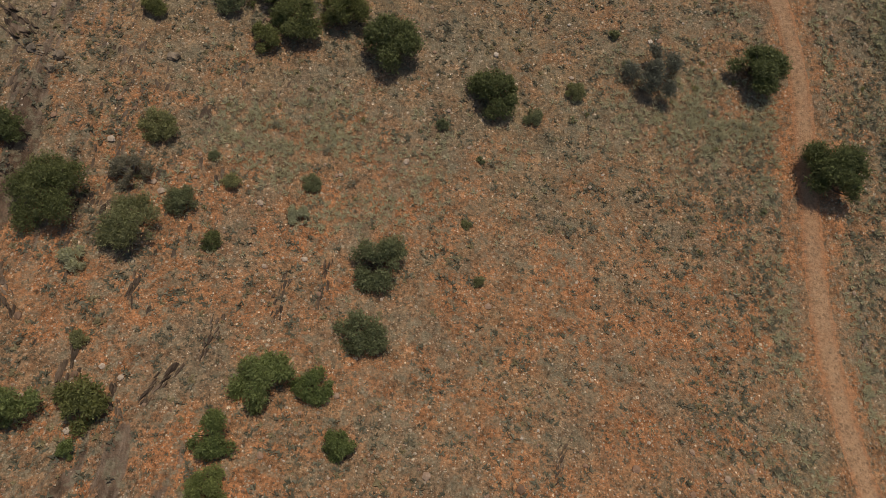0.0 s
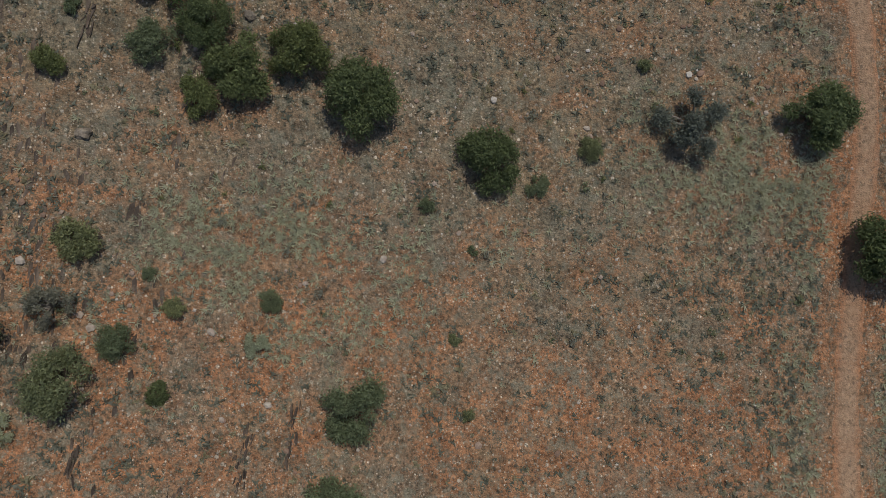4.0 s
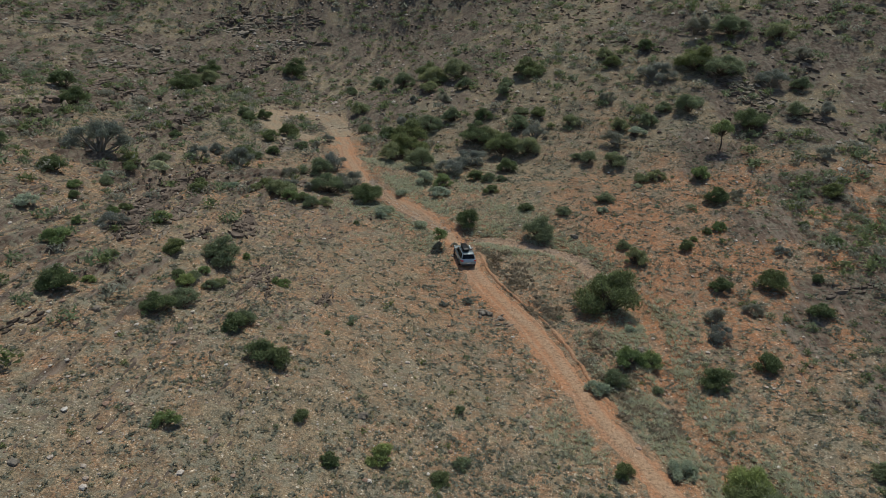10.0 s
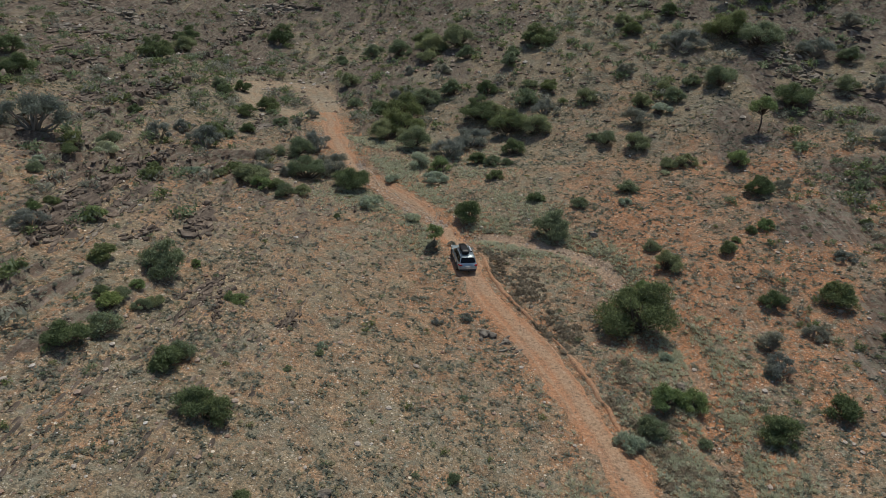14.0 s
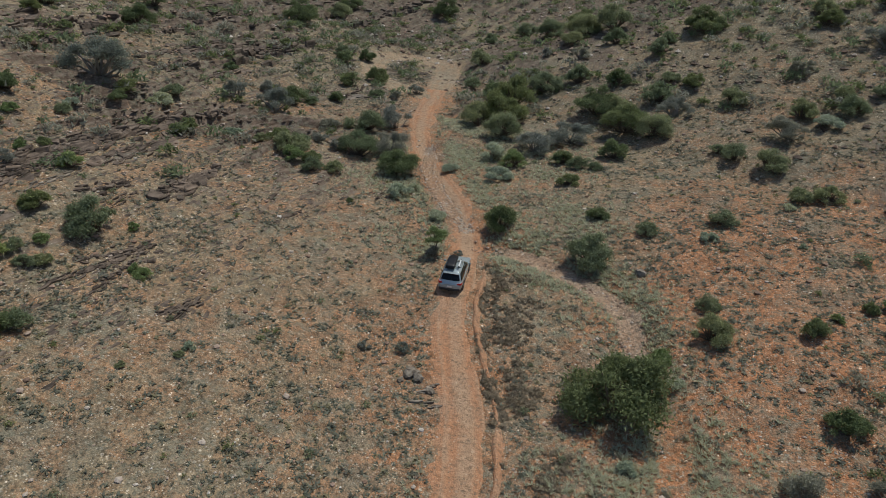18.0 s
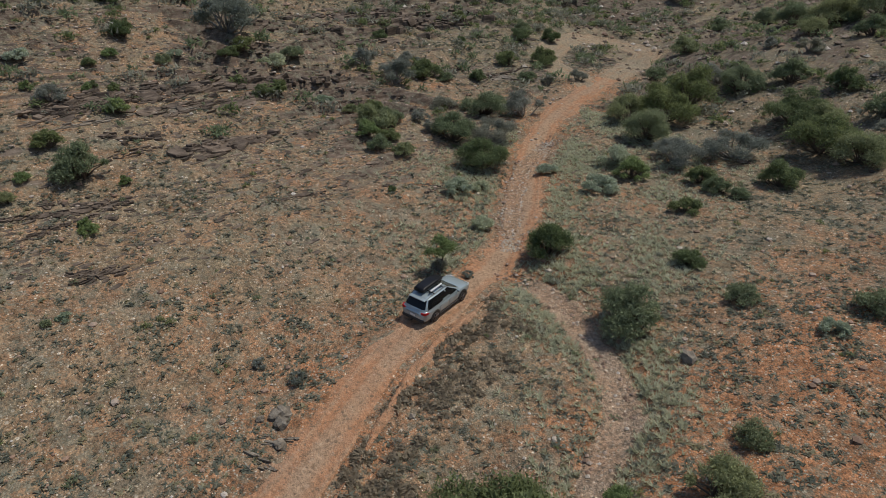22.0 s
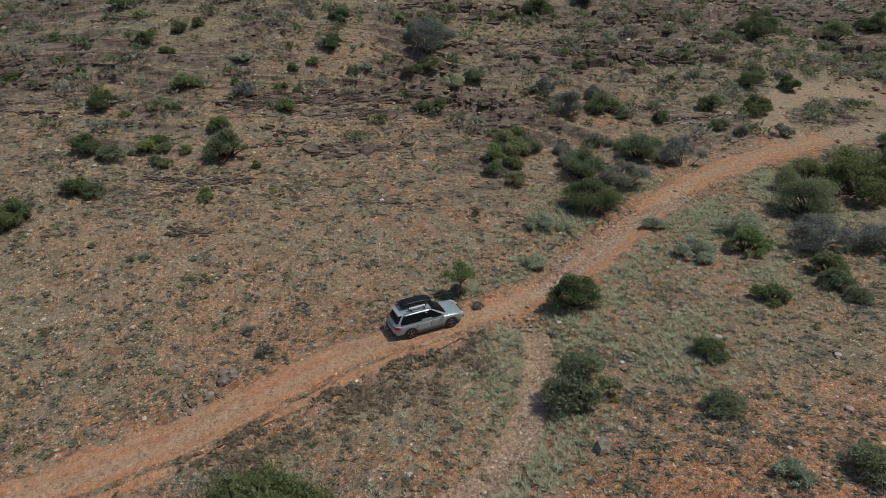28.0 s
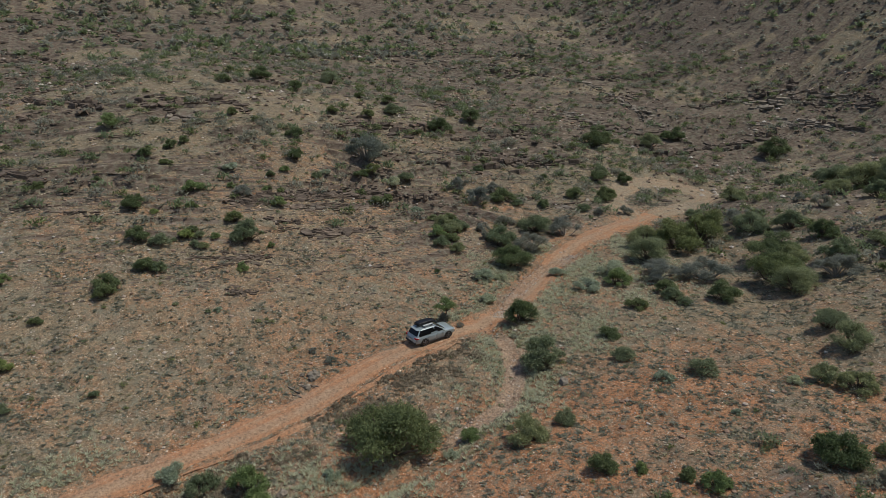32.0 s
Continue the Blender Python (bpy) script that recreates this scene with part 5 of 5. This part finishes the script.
def scatter(name, label, category, v, f, mat, x, y, sizes, squash, rng, lift=-0.02, heading=None):
    """Many turned and scaled copies of one small shape in a single mesh."""
    n = len(x)
    z = height(x, y) + lift * sizes
    t = rng.random(n) * 2 * math.pi if heading is None else heading + 0.18 * rng.normal(size=n)
    c, s = np.cos(t), np.sin(t)
    sx, sz = sizes, sizes * squash
    px = v[None, :, 0] * sx[:, None]
    py = v[None, :, 1] * sx[:, None]
    out = np.stack([c[:, None] * px - s[:, None] * py + x[:, None], s[:, None] * px + c[:, None] * py + y[:, None], v[None, :, 2] * sz[:, None] + z[:, None]], -1)
    faces = (f[None] + (np.arange(n) * len(v))[:, None, None]).reshape(-1, f.shape[1])
    return tagged(new(name, mesh_of(name, out.reshape(-1, 3), faces, mat)), label, category, kind="stuff")


def spots(rng, n, box, keep):
    x = rng.uniform(box[0], box[1], n)
    y = rng.uniform(box[2], box[3], n)
    ok = rng.random(n) < keep(x, y)
    return x[ok], y[ok]


def off_track(x, y, gap=2.0):
    return np.clip((np.minimum(distance_to(TRACK_LINE, x, y), distance_to(LOOP_LINE, x, y)) - gap) / 0.8, 0, 1)


rng = np.random.default_rng(5)


def tuft_shape(seed, count=10):
    """A low uneven cushion of small leaves."""
    r = np.random.default_rng(seed)
    return sprigs(r, np.array([[0.05, 0, 0.02], [0.25, 0.1, 0.0], [-0.2, 0.2, 0.0], [0.0, -0.26, 0.0]]), np.array([0.28, 0.2, 0.2, 0.2]), count, 0.36, 0.6, 0.5, 0.32)


def tuft_keep(x, y):
    patch = value_noise(x / 1.1, y / 1.1, 21) * 0.6 + value_noise(x / 6, y / 6, 22) * 0.4
    brush = 1 + 0.8 * np.clip((x - 15) / 5, 0, 1) * np.clip((-14 - y) / 14, 0, 1)
    sparse = brush - 0.55 * np.clip((-70 - y) / 12, 0, 1) * np.clip((x + 20) / 10, 0, 1)
    return np.clip((patch - 0.36) * 2.6, 0.1, 1) * off_track(x, y, 1.8) * np.clip(1.1 - 0.6 * rockiness(x, y), 0, 1) * sparse


for k, (tries, mat, words) in enumerate(((105000, M_TUFT, "small grey green saltbush tufts scattered over the slope"), (90000, M_TUFT, "small grey green saltbush tufts scattered over the slope"), (34000, M_STRAW, "small bleached straw coloured tufts scattered over the slope"))):
    x, y = spots(rng, tries, (-60, 50, -138, 60), tuft_keep)
    scatter("low_saltbush" if k < 2 else "dry_tufts", words, "saltbush" if k < 2 else "grass", *tuft_shape(30 + k), mat, x, y, 0.24 + 0.6 * rng.random(len(x)) ** 1.8, 0.6, rng)


def median_keep(x, y):
    d = distance_to(TRACK_LINE, x, y)
    return np.exp(-((d / 0.34) ** 2)) * ((y > 24) | (y < -20)) * np.clip(value_noise(x / 2, y / 2, 23) * 2.4 - 0.5, 0, 1)


x, y = spots(rng, 60000, (-26, 26, -138, 46), median_keep)
scatter("low_saltbush", "grey green tufts between the wheel ruts of the track", "saltbush", *tuft_shape(36), M_TUFT, x, y, 0.2 + 0.25 * rng.random(len(x)), 0.6, rng, 0.1)


def stone_shape(seed):
    r = np.random.default_rng(seed)
    bm = bmesh.new()
    bmesh.ops.create_icosphere(bm, subdivisions=1, radius=0.5)
    for vert in bm.verts:
        vert.co *= r.uniform(0.7, 1.15)
        vert.co.z *= 0.55
    v = np.array([vert.co[:] for vert in bm.verts])
    f = np.array([[vert.index for vert in face.verts] for face in bm.faces])
    bm.free()
    return v, f


def stone_keep(x, y):
    patch = value_noise(x / 4, y / 4, 41) * 0.7 + value_noise(x / 16, y / 16, 42) * 0.7
    return np.clip((patch - 0.45) * 1.8, 0.06, 1) * (0.25 + 0.75 * off_track(x, y, 1.0)) * (0.6 + 0.6 * rockiness(x, y))


def chip_shape(seed):
    r = np.random.default_rng(seed)
    v = np.array([[0.5, 0, 0], [0, 0.5, 0], [-0.5, 0, 0], [0, -0.5, 0], [0.05, 0, 0.3], [0, 0, -0.3]]) * r.uniform(0.75, 1.2, (6, 3))
    return v, np.array([[0, 1, 4], [1, 2, 4], [2, 3, 4], [3, 0, 4], [1, 0, 5], [2, 1, 5], [3, 2, 5], [0, 3, 5]])


for k in range(3):
    x, y = spots(rng, 27000, (-60, 50, -138, 60), stone_keep)
    scatter("loose_stones", "small pale and brown stones strewn over the earth", "stones", *chip_shape(40 + k), M_STONE, x, y, 0.06 + 0.16 * rng.random(len(x)) ** 2, 1.0, rng, 0.1)
for k in range(3):
    x, y = spots(rng, 4500, (-60, 50, -138, 60), stone_keep)
    scatter("loose_stones", "loose pale and brown stones lying on the red earth", "stones", *stone_shape(50 + k), M_STONE, x, y, 0.16 + 0.4 * rng.random(len(x)) ** 3, 1.0, rng, 0.1)


def brush_keep(x, y):
    gap = x - np.interp(y, TRACK_LINE[:, 1], TRACK_LINE[:, 0])
    return ((gap > 1.7) & (y > -28) & (y < 6)) * np.clip((7.5 - gap) / 3, 0, 1) * np.clip(value_noise(x / 1.6, y / 1.6, 24) * 2.2 - 0.7, 0, 1)


x, y = spots(rng, 11000, (0, 18, -28, 8), brush_keep)
scatter("dry_brush", "low brown dry brush between the track and the creek", "brush", *tuft_shape(37, 22), M_DRYBRUSH, x, y, 0.35 + 0.75 * rng.random(len(x)) ** 1.6, 0.75, rng)


def wash_keep(x, y):
    return np.exp(-((np.minimum(distance_to(WASH_LINE, x, y), distance_to(CREEK_LINE, x, y) + 0.5) / 0.75) ** 2))


x, y = spots(rng, 60000, (-18, 18, -40, 34), wash_keep)
scatter("loose_stones", "pale creek pebbles lying in the dry wash", "stones", *chip_shape(47), M_STONE, x, y, 0.1 + 0.22 * rng.random(len(x)) ** 2, 1.0, rng, 0.5)
x, y = spots(rng, 40000, (-16, -2, 10, 32), lambda x, y: np.exp(-((distance_to(WASH_LINE, x, y) / 0.6) ** 2)))
scatter("loose_stones", "pale grey cobbles lying in the dry wash", "stones", *chip_shape(48), M_COBBLE, x, y, 0.07 + 0.17 * rng.random(len(x)) ** 2, 0.9, rng, 0.55)


def flake_shape(seed):
    """A thin broken plate of rock standing out of the slope, longer than wide."""
    r = np.random.default_rng(seed)
    rim = [(-0.1, -0.5), (0.12, -0.3), (0.16, 0.05), (0.06, 0.5), (-0.1, 0.3), (-0.18, -0.06)]
    top = [[a * r.uniform(0.6, 1.2), b * r.uniform(0.7, 1.15), 0.14 - 0.8 * a + 0.07 * r.normal()] for a, b in rim]
    low = [[a * 1.1, b * 1.05, -0.25] for a, b in rim]
    f = [[0, 1, 2], [0, 2, 3], [0, 3, 4], [0, 4, 5]]
    for k in range(6):
        n = (k + 1) % 6
        f += [[k, k + 6, n], [n, k + 6, n + 6]]
    return np.array(top + low), np.array(f)


def flake_keep(x, y):
    band = value_noise((x - 0.05 * y) / 1.8, y / 14, 46) * 0.6 + value_noise(x / 9, y / 16, 48) * 0.6
    west = np.maximum(np.clip((-9 - x + 0.08 * y) / 8, 0, 1), np.clip((-8.5 - x) / 6, 0, 1) * np.clip((-50 - y) / 10, 0, 1))
    return np.clip((band - 0.54) * 3.5, 0.015, 1) * west * off_track(x, y, 3.0)


for k in range(2):
    x, y = spots(rng, 21000, (-75, -6, -138, 60), flake_keep)
    scatter("rock_flakes", "dark brown rock plates standing out of the slope", "rocks", *flake_shape(140 + k), M_ROCK, x, y, 0.25 + 0.85 * rng.random(len(x)) ** 2.2, 0.32, rng, -0.02, 0.06)


def hill_flake_keep(x, y):
    band = value_noise(x / 4, y / 4, 49) * 0.5 + value_noise(x / 18, y / 18, 50) * 0.7
    return np.clip(np.hypot(x, y + 15) / 30 - 2.0, 0, 1) * np.clip((band - 0.5) * 2.6, 0.03, 1) * off_track(x, y, 3.0)


for k, mat in enumerate((M_ROCK, M_ROCK, M_PALE_ROCK)):
    x, y = spots(rng, 13000 if k < 2 else 5000, (-190, 130, -70, 190), hill_flake_keep)
    scatter("rock_flakes", "broken layered rock standing out of the hillside", "rocks", *flake_shape(150 + k), mat, x, y, 0.6 + 1.9 * rng.random(len(x)) ** 2.4, 0.42, rng, 0.0, 0.5 * k)


def scree_keep(x, y):
    return np.clip(np.hypot(x, y + 10) / 50 - 0.9, 0, 1) * np.clip(value_noise(x / 14, y / 14, 45) * 2 - 0.6, 0.08, 1) * (y > -60)


for k in range(2):
    x, y = spots(rng, 30000, (-170, 110, -60, 170), scree_keep)
    scatter("scree", "broken rocks strewn over the hillside", "stones", *chip_shape(57 + k), M_ROCK if k else M_STONE, x, y, 0.25 + 1.0 * rng.random(len(x)) ** 3, 1.0, rng, 0.1)


def grass_shape(seed):
    r = np.random.default_rng(seed)
    v, f = [], []
    for n in range(12):
        a, lean = r.uniform(0, 6.28), r.uniform(0.5, 1.1)
        d = np.array([math.cos(a), math.sin(a), 0])
        w = np.array([-d[1], d[0], 0]) * 0.05
        base = d * 0.1 * r.random()
        tip = base + d * lean * 0.55 + np.array([0, 0, 0.5 * r.uniform(0.5, 1.1)])
        v += [base - w, base + w, tip]
        f.append([3 * n, 3 * n + 1, 3 * n + 2])
    return np.array(v), np.array(f)


GRASS_PATCHES = [(-9.0, 28.0, 3.4), (-6.0, 33.0, 3.6), (4.0, 14.5, 3.0), (-4.0, 19.5, 3.2), (-15.5, 38.0, 3.0), (15.0, -22.0, 3.0), (13.5, -29.0, 3.2), (17.0, -33.0, 3.0), (17.5, -14.0, 2.6)]


def grass_keep(x, y):
    near = np.minimum(distance_to(CREEK_LINE, x, y), distance_to(WASH_LINE, x, y) * 0.5)
    side = np.abs(x - 30) * 0.55 + 99 * (y > -76)
    near = np.minimum(near, np.maximum(side, 0.8))
    for px, py, wide in ((-7.5, -95.0, 2.4), (20.8, -87.8, 1.8)):
        near = np.minimum(near, np.hypot((x - px) / wide, py - y) * 0.75 + 0.9)
    near = np.minimum(near, 0.5 * np.hypot((x + 4.7) / 1.2, (y - 23.8) / 1.8) + 0.8)
    near = np.minimum(near, 0.6 * np.hypot((x - 4.5) / 1.0, (y - 14) / 1.3) + 0.8)
    for px, py, wide in GRASS_PATCHES:
        near = np.minimum(near, np.hypot(x - px, y - py) / wide * 1.6 + 0.8)
    return np.exp(-((near / 3.2) ** 2)) * np.clip((near - 0.7) / 0.6, 0.0, 1) * off_track(x, y, 1.6) * np.clip(value_noise(x / 3, y / 3, 61) * 2.2 - 0.5, 0.1, 1)


for k in range(2):
    x, y = spots(rng, 150000, (-20, 38, -138, 40), grass_keep)
    scatter("dry_grass", "tufts of pale dry grass along the creek", "grass", *grass_shape(70 + k), M_GRASS, x, y, rng.uniform(0.3, 0.75, len(x)), 0.9, rng)


def far_keep(x, y):
    near = (x > -54) & (x < 40) & (y > -140) & (y < 44)
    patch = value_noise(x / 24, y / 24, 81)
    return np.where(near, 0.3 * np.clip((-24 - x) / 15, 0, 1) * (y > -50), np.clip(patch * 1.5 - 0.2, 0.35, 1)) * off_track(x, y, 3.0)


def scrub(box, tries, count, leaf, low, high, keep):
    for k, mat in enumerate((LEAVES[0], LEAVES[1], LEAVES[3])):
        r = np.random.default_rng(90 + k)
        v, f = sprigs(r, np.array([[0, 0, 0.25], [0.22, 0.1, 0.2], [-0.2, 0.16, 0.22], [0.05, -0.24, 0.2]]), np.array([0.26, 0.22, 0.22, 0.2]), count, leaf, 0.8, 0.45)
        x, y = spots(rng, tries, box, keep)
        scatter("hill_scrub", "scattered green and grey scrub on the far hillsides", "scrub", v, f, mat, x, y, low + (high - low) * rng.random(len(x)) ** 1.6, 0.95, rng)


scrub((-130, 100, -60, 140), 6500, 54, 0.165, 0.7, 3.4, far_keep)
scrub((-400, 190, -190, 330), 20000, 13, 0.4, 1.3, 4.6, lambda x, y: far_keep(x, y) * ((x < -130) | (x > 100) | (y > 140)))
scrub((-54, 40, -100, 44), 800, 60, 0.17, 0.35, 0.9, lambda x, y: 0.5 * off_track(x, y))
scrub((27, 62, -80, 20), 700, 80, 0.15, 0.5, 1.8, lambda x, y: np.clip((x - 27) / 8, 0, 1) * np.clip(value_noise(x / 7, y / 7, 82) * 2 - 0.4, 0.1, 1))
